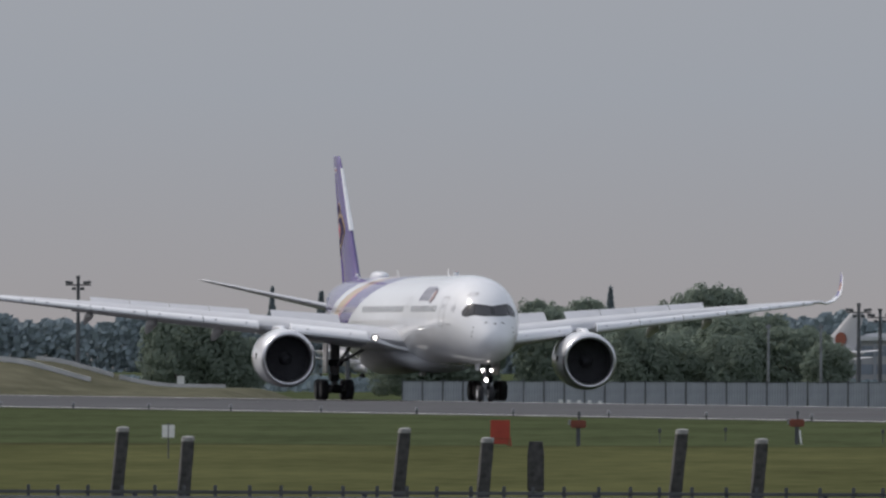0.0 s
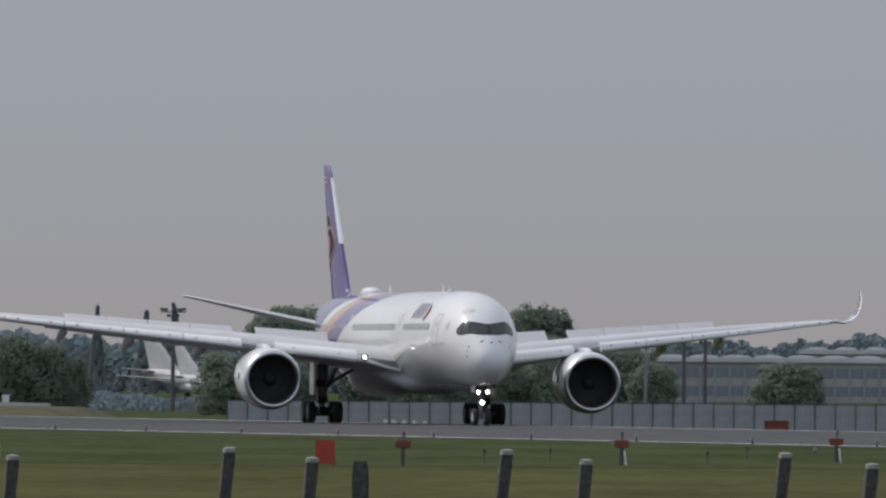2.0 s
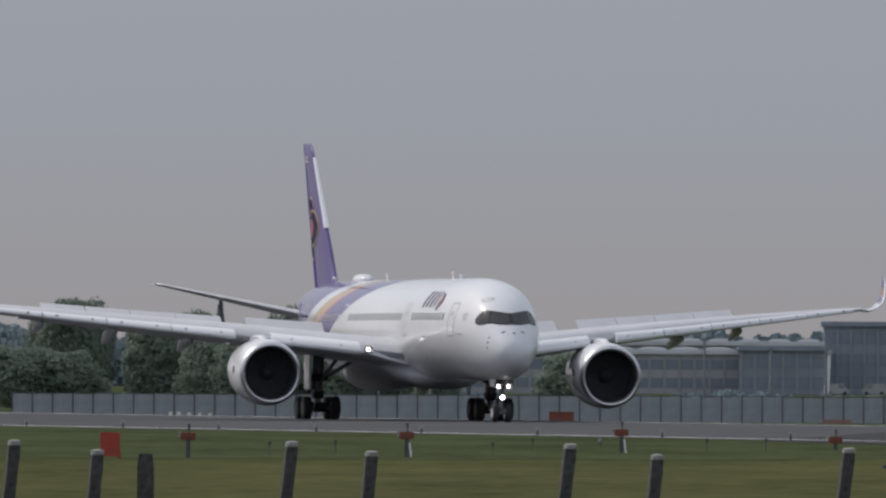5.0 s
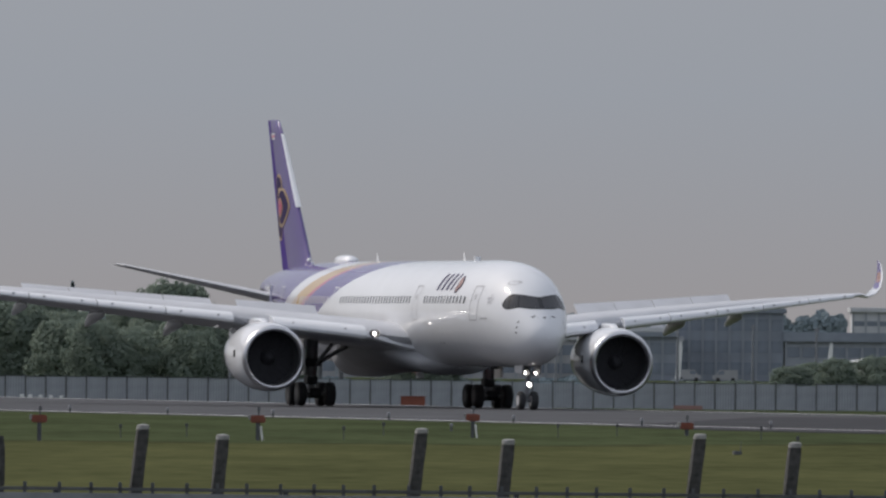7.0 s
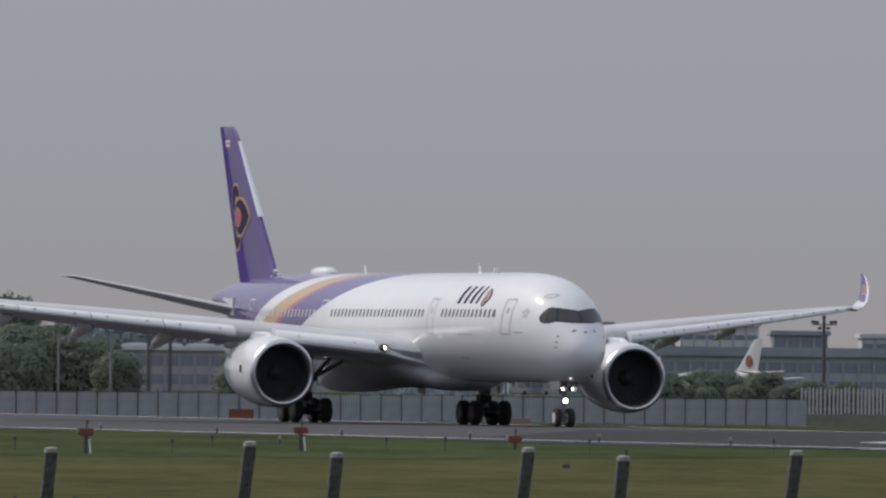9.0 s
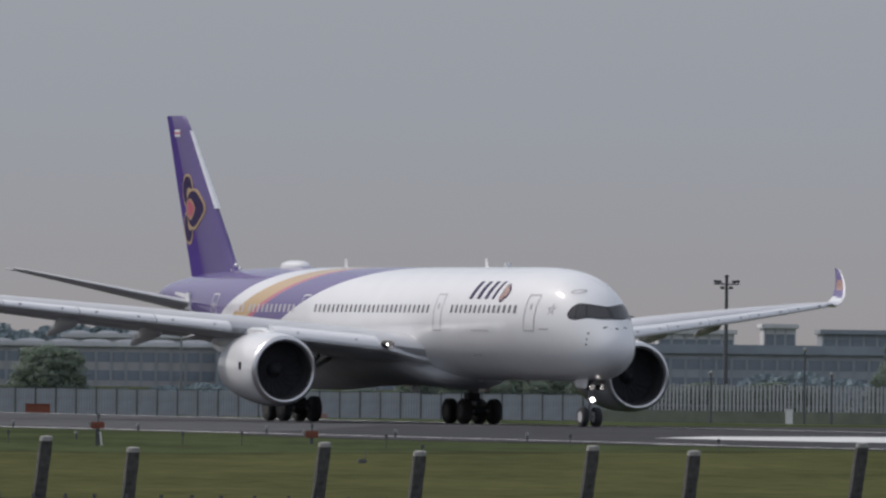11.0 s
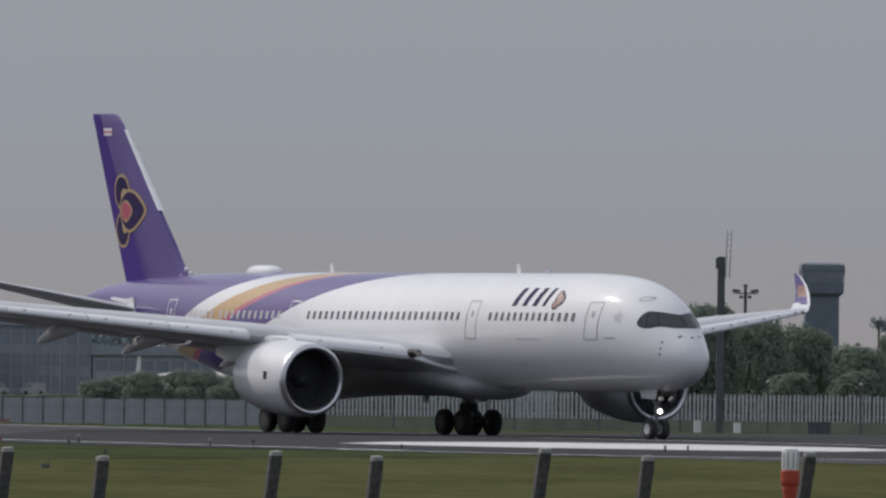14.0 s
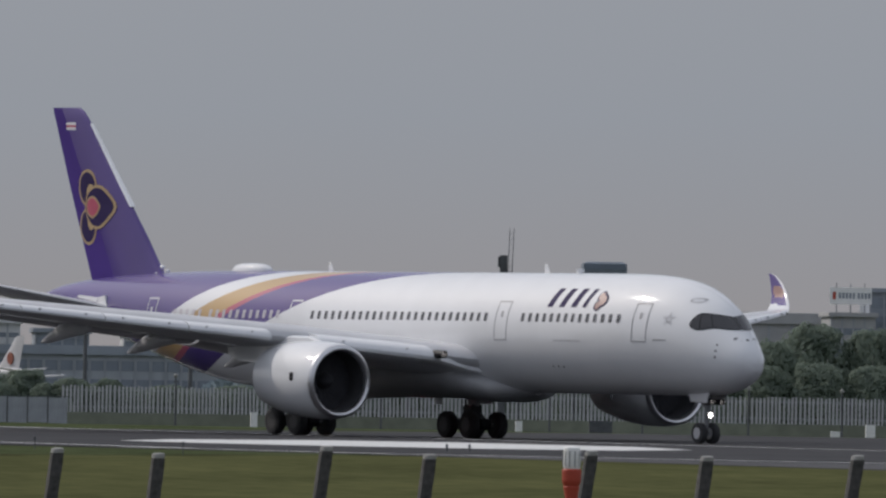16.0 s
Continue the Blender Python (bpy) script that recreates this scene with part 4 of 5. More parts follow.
rail = thing("low_guard_rail", "low dark steel guard rail with short upright pegs", "railing", pose(0, 176, -0.04))
bm = B()
box(bm, -15, 20, -.02, .02, 1.60, 1.635, .005)
part("top_rail", bm, M_darksteel, rail)
bm = B()
box(bm, -15, 20, -.03, .03, 1.50, 1.575, .008)
part("lower_rail", bm, M_steel, rail, "pale galvanised lower rail")
bm = B()
box(bm, -.018, .018, -.02, .02, 1.575, 1.69, .004)
peg = part("peg", bm, M_darksteel, rail, "", False, pose(-14.8, 0, 0))
for k in range(1, 106):
    o = new("peg", peg.data)
    o.parent = rail
    o.location = (-14.8 + .331 * k + .02 * math.sin(k * 1.7), 0, 0)
for k in range(15):
    bm = B()
    tube(bm, (0, 0.04, 0), (0, 0.04, 1.6), .03, .03, 8)
    part("stake", bm, M_darksteel, rail, "", True, pose(-14.5 + 2.4 * k, 0, 0))

# white and red obstruction marker
mk = thing("obstruction_marker", "white-topped marker with a red flared body on a post", "marker", pose(10.05, 177.4, -0.03))
bm = B()
loft(bm, [[Vector((r * math.cos(q * math.tau / 24), r * math.sin(q * math.tau / 24), z)) for q in range(24)] for z, r in ((2.11, .082), (2.13, .09), (2.30, .088), (2.335, .08), (2.35, .05), (2.352, .01))])
part("white_head", bm, M_whitebox, mk, "ribbed translucent white head")
for q in range(10):
    bm = B()
    a = q * math.tau / 10
    tube(bm, (.09 * math.cos(a), .09 * math.sin(a), 2.13), (.088 * math.cos(a), .088 * math.sin(a), 2.3), .006, .006, 6)
    part("rib", bm, M_steel, mk)
bm = B()
loft(bm, [[Vector((r * math.cos(q * math.tau / 24), r * math.sin(q * math.tau / 24), z)) for q in range(24)] for z, r in ((1.785, .02), (1.79, .068), (1.86, .072), (1.92, .086), (1.93, .08), (1.945, .082), (1.96, .096), (2.0, .1), (2.1, .102), (2.112, .09))])
part("red_body", bm, M_orange, mk, "flared red-orange painted body")
bm = B()
tube(bm, (.025, 0, 0), (.025, 0, 1.8), .022, .022, 12)
part("pole", bm, M_darksteel, mk)
bm = B()
tube(bm, (-.03, .02, 0), (-.03, .02, 1.8), .02, .02, 12)
part("conduit", bm, M_darksteel, mk)

# ---- markers out on the grass ----
ob = thing("orange_marker_box", "square faded orange marker panel on short legs", "marker", pose(-19.2, 574, -0.03, 0, 0, 4))
bm = B()
box(bm, -.33, .33, -.05, .05, .24, .88, .02)
part("panel", bm, M_orange, ob)
bm = B()
box(bm, -.29, .29, -.04, .08, .06, .23, .01)
part("lower_panel", bm, M_orange, ob)
for x in (-.27, .27, .36):
    bm = B()
    tube(bm, (x, .05, 0), (x * .92, .05, .3), .03, .03, 8)
    part("leg", bm, M_orange, ob)


def sign_stand(m, low=False, peg=True):
    ob = thing("orange_sign_stand", "small orange sign head on a dark leg in the grass", "sign", m, "orange sign stands")
    z = 0.25 if low else 0.62
    bm = B()
    box(bm, -.26, .26, -.12, .12, z, z + .26, .03)
    part("sign_head", bm, M_brick, ob)
    bm = B()
    box(bm, -.34, -.24, -.1, .1, z + .1, z + .28, .02)
    part("side_lamp", bm, M_cap, ob, "pale side lamp")
    bm = B()
    box(bm, -.07, .07, -.05, .05, 0, z, .01)
    part("leg", bm, M_darksteel, ob)
    if peg and not low:
        bm = B()
        tube(bm, (.16, -.1, 0), (.1, -.1, .5), .03, .035, 8)
        part("white_peg", bm, M_whitebox, ob, "slanted white peg")
    bm = B()
    tube(bm, (.02, 0, z + .26), (.02, 0, z + .5), .03, .03, 8)
    tube(bm, (.02, 0, z + .4), (.02, 0, z + .56), .06, .05, 8)
    part("top_stem", bm, M_darksteel, ob)
    return ob


sign_stand(pose(-16.6, 576, -0.03), peg=False)
s0 = sign_stand(pose(-9.42, 593, -0.03))
copy_thing(s0, pose(-2.0, 630, -0.03))
sign_stand(pose(6.3, 664, -0.03, 0, 0, 8), True)
ob = thing("white_twin_panel_sign", "small white twin-panel sign on a thin dark post", "sign", pose(-26.4, 497, -0.04))
for x in (-.1, .1):
    bm = B()
    box(bm, x - .085, x + .085, -.02, .02, .62, 1.0, .01)
    part("panel", bm, M_whitebox, ob)
bm = B()
tube(bm, (0, .03, 0), (0, .03, 1.06), .02, .02, 8)
part("post", bm, M_darksteel, ob)


def grass_peg(m):
    ob = thing("grass_marker_peg", "thin dark marker peg standing in the grass", "marker", m, "grass marker pegs")
    bm = B()
    tube(bm, (0, 0, 0), (0, 0, .42), .018, .018, 6)
    part("stick", bm, M_darksteel, ob)
    bm = B()
    box(bm, -.05, .05, -.03, .03, .36, .5, .01)
    part("head", bm, M_darksteel, ob)
    return ob


p0 = grass_peg(pose(-14.4, 600, -0.03))
for x, y in ((-12.3, 612), (-6.5, 602), (-5.4, 640), (1.2, 640), (3.5, 652), (8.9, 640), (16.5, 665), (9.0, 560), (21.5, 640)):
    copy_thing(p0, pose(x, y, -0.03))

ob = thing("grass_junction_box", "small dark cable box lying low in the grass", "cable box", pose(6.7, 536, -0.03, 0, 0, 12))
bm = B()
box(bm, -.13, .13, -.12, .12, 0, .12, .02)
part("box_body", bm, M_darksteel, ob)
bm = B()
tube(bm, (.1, 0, .1), (.12, 0, .42), .012, .012, 6)
part("stake", bm, M_darksteel, ob)

# ---- far side of the runway ----
def far(x, y):
    return ground_height(x, y)


def grey_fence(x0, x1, y, step, top):
    ob = thing("airfield_fence", "long pale grey panel fence with dark steel posts", "fence", pose(0, y, far(0, y)))
    n = int((x1 - x0) / step)
    bm = B()
    box(bm, -.05, .05, -.06, .06, 0, top + .08, .01)
    me = finish("post", bm, M_darksteel)
    bm = B()
    rows_ = [[Vector((.06 + k * (step - .12) / 14, .03 * (k % 2), z)) for k in range(15)] for z in (.3, top - .06)]
    loft(bm, rows_ + [[p + Vector((0, .03, 0)) for p in r] for r in rows_[::-1]], closed=False)
    pm = finish("panel", bm, M_fence, False)
    bm = B()
    box(bm, .05, step - .05, -.03, .03, top - .05, top)
    rm = finish("panel_rail", bm, M_darksteel, False)
    for k in range(n):
        for name, data in (("post", me), ("panel", pm), ("panel_rail", rm)):
            o = new(name, data)
            o.parent = ob
            o.location = (x0 + k * step, -.02 if name == "panel_rail" else 0, random.uniform(-.03, .03))
            if name == "panel" and random.random() < .12:
                o.location.z -= .12
    return ob


grey_fence(-53, 37, 1350, 1.62, 2.42)
ob = thing("white_slat_fence", "long white slatted fence above a strip of hazy grass", "fence", pose(0, 1400, far(60, 1400)))
# box added in place of the hazy grass strip below the slats
bm = B()
box(bm, 37, 135, -.1, .15, 0, 1.1, .03)
part("grass_strip_box", bm, M_hazy_grass, ob, "low grey-green box standing in for hazy grass", False)
bm = B()
box(bm, -.085, .085, -.03, .03, 1.06, 3.3, .01)
me = finish("slat", bm, M_whitefence)
x = 37.0
while x < 135:
    o = new("slat", me)
    o.parent = ob
    o.location = (x, random.uniform(-.02, .02), random.uniform(-.07, .07))
    x += random.choice((.31, .31, .33, .37))
for z in (1.5, 2.9):
    bm = B()
    box(bm, 37, 135, .05, .1, z, z + .08)
    part("slat_rail", bm, M_fence, ob, "", False)
x = 38.0
while x < 135:
    bm = B()
    box(bm, -.07, .07, .1, .24, 0, 3.35, .01)
    part("slat_fence_post", bm, M_darksteel, ob, "", False, pose(x, 0, 0))
    x += 4.6


def lamp_post(x, y, top):
    g = far(x, y)
    ob = thing("perimeter_lamp_post", "slim dark perimeter post with a small pale lamp head", "lamp post", pose(x, y, g), "perimeter lamp posts")
    h = top - g
    bm = B()
    tube(bm, (0, 0, 0), (0, 0, h - .2), .09, .06, 10)
    part("pole", bm, M_darksteel, ob)
    bm = B()
    box(bm, -.2, .2, -.05, .05, h - .55, h - .48, .01)
    part("bracket", bm, M_darksteel, ob)
    bm = B()
    bmesh.ops.create_uvsphere(bm, u_segments=12, v_segments=8, radius=.16, matrix=pose(0, 0, h - .08))
    part("lamp_head", bm, M_cap, ob, "pale round lamp head")


for x, y, z in ((48.3, 1250, 4.8), (50.4, 1252, 3.0), (56.6, 1250, 3.2), (62.6, 1250, 3.2), (69.1, 1250, 3.1), (76.0, 1250, 3.0), (84, 1252, 2.8), (90.8, 1250, 2.7), (99, 1250, 2.7), (41.5, 1254, 3.0)):
    lamp_post(x, y, z)

# tall dark mast with a lattice aerial beside it
g = far(65.5, 1250)
ob = thing("dark_mast", "tall dark square mast with a thin aerial at its top", "mast", pose(65.5, 1250, g))
bm = B()
box(bm, -.27, .27, -.27, .27, 0, 13.6, .03)
part("shaft", bm, M_darksteel, ob)
bm = B()
box(bm, -.42, -.27, -.2, .2, 12.7, 13.5, .03)
part("side_box", bm, M_darksteel, ob)
for dx in (.3, .62):
    bm = B()
    tube(bm, (dx, 0, 12.0), (dx + .12, 0, 15.6), .035, .025, 6)
    part("aerial_leg", bm, M_steel, ob)
for k in range(8):
    bm = B()
    tube(bm, (.31 + .012 * k, 0, 12.3 + k * .4), (.64 + .012 * k, 0, 12.5 + k * .4), .02, .02, 6)
    part("aerial_rung", bm, M_steel, ob)


def flood_mast(x, y, top):
    g = far(x, y)
    ob = thing("floodlight_mast", "tall dark floodlight mast with clustered lamp heads", "floodlight", pose(x, y, g), "floodlight masts")
    h = top - g
    bm = B()
    tube(bm, (0, 0, 0), (0, 0, h), .28, .18, 12)
    part("pole", bm, M_darksteel, ob)
    bm = B()
    box(bm, -1.5, 1.5, -.12, .12, h - .95, h - .8, .03)
    part("crossbar", bm, M_darksteel, ob)
    for dx, dz in ((-1.3, -.55), (-.85, -.6), (0, .05), (.85, -.6), (1.3, -.55), (-.5, -1.3), (.5, -1.3)):
        bm = B()
        box(bm, dx - .24, dx + .24, -.25, .2, h + dz - .18, h + dz + .16, .05)
        part("lamp_head", bm, M_darksteel, ob)


for x, y, z in ((-117, 2000, 12.2), (-85, 2000, 11.4), (-24.5, 2000, 9.3), (-22.0, 2003, 8.7), (67.9, 2000, 14.3), (107.7, 2000, 14.4), (55.4, 2000, 9.9)):
    flood_mast(x, y, z)
for x, y, z in ((-25.5, 1450, 5.9), (-21.0, 1450, 5.9), (8.2, 1450, 5.2), (2.5, 1460, 6.0), (13.0, 1460, 6.2), (19.5, 1460, 6.0), (25.0, 1460, 5.8)):
    g = far(x, y)
    ob = thing("steel_pole", "plain slim grey steel pole", "pole", pose(x, y, g), "steel poles")
    bm = B()
    tube(bm, (0, 0, 0), (0, 0, z - g), .14, .1, 10)
    part("shaft", bm, M_steel, ob)
    bm = B()
    box(bm, -.22, .22, -.1, .1, z - g - .35, z - g - .1, .03)
    part("cap_box", bm, M_steel, ob)


def cabinet(name, label, x, y, w, h, d, mat):
    g = far(x, y)
    ob = thing(name, label, "cabinet", pose(x, y, g))
    bm = B()
    box(bm, -w / 2, w / 2, -d / 2, d / 2, .06, h, .04)
    part("body", bm, mat, ob)
    bm = B()
    box(bm, -w / 2 - .05, w / 2 + .05, -d / 2 - .05, d / 2 + .05, 0, .08, .01)
    part("plinth", bm, M_concrete, ob)
    bm = B()
    box(bm, -w / 2 - .04, w / 2 + .04, -d / 2 - .04, d / 2 + .04, h - .02, h + .05, .02)
    part("lid", bm, mat, ob)
    for s in (-1, 1):
        bm = B()
        box(bm, s * w * .25 - w * .2, s * w * .25 + w * .2, -d / 2 - .015, -d / 2, .15 * h, .9 * h, .005)
        part("door", bm, mat, ob)


cabinet("red_equipment_box", "low red-brown equipment box beside the runway", -7.4, 1100, 1.6, .72, .8, M_brick)
ob = thing("low_sign_board", "low brown-grey sign board on two legs beyond the runway", "sign", pose(10.6, 1110, far(10.6, 1110)))
bm = B()
box(bm, -.95, .95, -.08, .08, .55, .95, .03)
part("board", bm, M_rose, ob)
for x in (-.6, .6):
    bm = B()
    box(bm, x - .05, x + .05, -.05, .05, 0, .56, .01)
    part("leg", bm, M_darksteel, ob)
cabinet("white_equipment_cabinet", "white low equipment cabinet on the grass", -53.0, 1640, 1.7, 1.1, .9, M_whitebox)
cabinet("white_equipment_cabinet", "small white cabinet behind the embankment edging", -75.6, 1443, .6, 2.5, .6, M_whitebox)
cabinet("white_equipment_cabinet", "narrow white upright cabinet on the grass", 47.0, 1245, .5, 1.6, .5, M_whitebox)
cabinet("white_equipment_cabinet", "narrow white upright cabinet on the grass", 64.0, 1252, .5, 1.4, .5, M_whitebox)
cabinet("white_equipment_cabinet", "narrow white upright cabinet on the grass", 66.3, 1240, .5, 1.3, .5, M_whitebox)
cabinet("white_equipment_cabinet", "small white square cabinet on the grass", 88.3, 1222, .7, 1.0, .5, M_whitebox)
cabinet("white_equipment_cabinet", "tall white upright cabinet on the grass", 91.3, 1228, .7, 1.5, .5, M_whitebox)
cabinet("dark_equipment_box", "dark low equipment box on the grass", 72.9, 1250, 1.7, 1.4, .8, M_darksteel)


def approach_light(m):
    ob = thing("approach_light", "small white light box on a short stem", "light", m, "approach light row")
    bm = B()
    box(bm, -.14, .14, -.1, .1, .3, .56, .03)
    part("head", bm, M_whitebox, ob)
    bm = B()
    tube(bm, (0, 0, 0), (0, 0, .32), .04, .04, 8)
    part("stem", bm, M_darksteel, ob)
    return ob


a0 = approach_light(pose(-36.6, 1225, far(-36.6, 1225)))
for x0, y0, n in ((-36.0, 1225, 4), (54.0, 1235, 4), (19.6, 1228, 4)):
    for k in range(n):
        copy_thing(a0, pose(x0 + .75 * k, y0, far(x0 + .75 * k, y0) + .3 * (y0 < 1200)))

# grassy embankment with pale concrete edges
BANK = ((-160, 3.1), (-88.4, 2.83), (-85.6, 2.55), (-82.8, 1.8), (-80, .99), (-77, .52), (-69.5, .42), (-64, -1.5))


def bank_height(x):
    xs_, zs_ = [p[0] for p in BANK], [p[1] for p in BANK]
    return sum(float(np.interp(x + d, xs_, zs_)) for d in (-.8, 0, .8)) / 3


ob = thing("embankment", "grassy embankment with pale curved concrete edging", "embankment", pose(0, 1400, 0), kind="structure")
bm = B()
rings = []
for k in range(70):
    x = -150 + 86 * (1 - (1 - k / 69) ** 2)
    z0, z1 = bank_height(x) - .12, bank_height(x - 2.4) - .12
    rings.append([Vector((x, -60, -1.6)), Vector((x, -36, -1.25 + .25 * (z0 + 1.25))), Vector((x, -14, z0)), Vector((x, 0, max(z0, z1))), Vector((x, 14, z1)), Vector((x, 40, -1.6))])
loft(bm, rings)
part("earth", bm, M_bank, ob)
for y0, shift, xa, xb in ((-14.5, 0, -112, -80), (-.6, 2.4, -85.3, -78.9), (-.6, 2.4, -78.4, -69.6)):
    bm = B()
    rings = []
    for k in range(33):
        x = xa + (xb - xa) * k / 32
        z = bank_height(x - shift)
        rings.append([Vector((x, y0 - .5, z - .4)), Vector((x, y0 + .3, z - .3)), Vector((x, y0 + .3, z + .17)), Vector((x, y0 - .5, z + .17))])
    loft(bm, rings)
    part("concrete_edging", bm, M_stone, ob, "pale concrete edging")


# ---- trees ----
def tree_mesh(kind, seed):
    """Trunk and crown of height 1 and width 1, of many small leaf clumps."""
    rnd = random.Random(seed)
    ob = new("tree")
    bm = B()
    th = .38 if kind == "broad" else (.9 if kind == "conifer" else .2)
    rings = []
    for k in range(6):
        u = k / 5
        rings.append([Vector((.05 * (1 - .75 * u) * math.cos(q * math.tau / 8) + .02 * math.sin(3 * u + seed), .05 * (1 - .75 * u) * math.sin(q * math.tau / 8), th * u)) for q in range(8)])
    loft(bm, rings)
    if kind != "conifer":
        for k in range(6):
            a = k * 1.1 + seed
            tube(bm, (0, 0, th * (.55 + .07 * k)), (.28 * math.cos(a), .28 * math.sin(a), th + .16 + .05 * (k % 3)), .018, .006, 6)
    part("trunk", bm, M_bark, ob)
    verts, faces = [], []
    if kind == "conifer":
        lobes = [(0, 0, .14 + .83 * k / 11, .5 * (1 - .93 * k / 11), .05) for k in range(12)]
        per, ls = 60, .07
    else:
        lobes = []
        zlo = .10 if kind == "broad" else .12
        for k in range(60):
            a, u = rnd.uniform(0, math.tau), rnd.random() ** .2
            z = zlo + (1 - zlo - .1) * rnd.random() ** .75
            e = math.sqrt(max(.05, 1 - ((z - .45) / .56) ** 2)) if kind == "broad" else math.sqrt(max(.05, 1 - (z / 1.0) ** 2))
            lobes.append((.38 * u * e * math.cos(a), .38 * u * e * math.sin(a), min(z, .93), rnd.uniform(.07, .13), rnd.uniform(.06, .11)))
        per, ls = 76, .022
    # leaves all through the crown
    bulge = lambda a, z: 1 + .13 * math.sin(3 * a + seed) * math.sin(9 * z + seed) + .10 * math.sin(5 * a + 13 * z + 2 * seed)
    if kind != "conifer":
        for _ in range(3600):
            z = zlo + (.93 - zlo) * rnd.random()
            e = math.sqrt(max(.02, 1 - ((z - .45) / .56) ** 2)) if kind == "broad" else math.sqrt(max(.02, 1 - z ** 2))
            a = rnd.uniform(0, math.tau)
            k = .36 * e * rnd.uniform(.55, 1.18) * bulge(a, z)
            c = Vector((k * math.cos(a), k * math.sin(a), z))
            n = (Vector((math.cos(a), math.sin(a), (z - .4) * 1.2)) + Vector([rnd.uniform(-.4, .4) for _ in range(3)])).normalized()
            s = n.orthogonal().normalized() * .022 * rnd.uniform(.7, 1.5)
            t = n.cross(s).normalized() * .022 * rnd.uniform(.6, 1.1)
            i = len(verts)
            verts += [c - s, c - t * .8 + s * .2, c + s, c + t]
            faces.append((i, i + 1, i + 2, i + 3))
    for cx, cy, cz, r, rz in lobes:
        for _ in range(per):
            a, b = rnd.uniform(0, math.tau), math.acos(rnd.uniform(-1, 1))
            q = rnd.uniform(.78, 1.05)
            c = Vector((cx + r * q * math.sin(b) * math.cos(a), cy + r * q * math.sin(b) * math.sin(a), cz + rz * q * math.cos(b)))
            if kind == "conifer":
                c.z -= .05 * q * math.sin(b)
            n = Vector((math.sin(b) * math.cos(a), math.sin(b) * math.sin(a), math.cos(b) + .15)) + Vector([rnd.uniform(-.22, .22) for _ in range(3)])
            n.normalize()
            s = n.orthogonal().normalized() * ls * rnd.uniform(.6, 1.4)
            t = n.cross(s).normalized() * ls * rnd.uniform(.5, 1.0)
            i = len(verts)
            verts += [c - s, c - t * .8 + s * .2, c + s, c + t]
            faces.append((i, i + 1, i + 2, i + 3))
    me = bpy.data.meshes.new("crown")
    me.from_pydata([tuple(v) for v in verts], [], faces)
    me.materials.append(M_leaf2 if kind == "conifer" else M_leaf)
    cr = new("crown", me)
    cr.parent = ob
    return ob


TREES_A = [('broad', -36.8, 1750.0, 11.9, 9.7), ('broad', -40.7, 1760.0, 10.3, 5.3), ('conifer', -51.2, 1900.0, 11.8, 1.9), ('broad', -52.4, 1850.0, 10.9, 7.4), ('broad', -58.2, 1850.0, 10.8, 4.9), ('broad', -55.4, 1850.0, 9.7, 5.6), ('broad', -41.0, 1600.0, 7.4, 5.9), ('broad', -37.5, 1600.0, 6.6, 6.4), ('broad', -31.9, 1600.0, 6.7, 6.4), ('broad', -27.6, 1700.0, 6.3, 5.7), ('broad', -24.5, 1700.0, 7.0, 2.6), ('broad', -79.0, 1500.0, 8.0, 7.0), ('broad', -75.5, 1500.0, 7.3, 6.5), ('broad', -73.0, 1500.0, 6.0, 4.5), ('conifer', -108.1, 2300.0, 13.3, 1.7), ('conifer', -154.3, 3500.0, 17.2, 3.2), ('conifer', -148.4, 3500.0, 18.0, 3.6)]
TREES_B = [('broad', -74.4, 1500.0, 6.5, 4.0), ('broad', -69.8, 1900.0, 11.7, 7.6), ('broad', -66.7, 1900.0, 12.2, 7.6), ('broad', -64.2, 1800.0, 12.0, 8.4), ('broad', -61.8, 1600.0, 6.6, 9.1), ('broad', -57.8, 1600.0, 6.1, 8.0), ('broad', -57.9, 1900.0, 10.5, 7.0), ('broad', -9.0, 1500.0, 6.0, 7.5), ('broad', -46.1, 1700.0, 7.8, 9.1), ('broad', -38.1, 1700.0, 7.3, 9.1)]
TREES_C = [('broad', -54.4, 1800.0, 9.6, 9.0), ('broad', -48.4, 1800.0, 8.9, 8.4), ('broad', -43.0, 1800.0, 8.8, 8.4), ('broad', -35.9, 1750.0, 11.5, 8.2), ('broad', -32.1, 1800.0, 9.1, 6.6), ('broad', 24.6, 1450.0, 4.2, 3.6), ('broad', -32.5, 1650.0, 8.6, 8.3), ('broad', -26.5, 1650.0, 7.5, 8.3), ('broad', -22.4, 1600.0, 6.0, 5.3), ('broad', 26.6, 1500.0, 4.1, 3.0), ('shrub', 29.5, 1420.0, 3.3, 2.8), ('shrub', 32.3, 1420.0, 3.5, 3.3), ('shrub', 36.1, 1420.0, 3.5, 3.3), ('shrub', 41.4, 1420.0, 4.0, 3.8)]
TREES_D = [('broad', 64.8, 1450.0, 7.4, 5.3), ('broad', 68.1, 1450.0, 10.0, 6.8), ('broad', 71.5, 1450.0, 10.9, 6.8), ('broad', 74.9, 1450.0, 11.2, 6.3), ('broad', 81.8, 1500.0, 10.1, 6.5), ('broad', 87.0, 1520.0, 9.7, 6.1), ('broad', 92.1, 1600.0, 9.0, 7.0), ('broad', 93.9, 1550.0, 8.0, 5.7), ('broad', 107.6, 1700.0, 9.7, 6.8), ('broad', 104.8, 1600.0, 8.5, 5.3)]
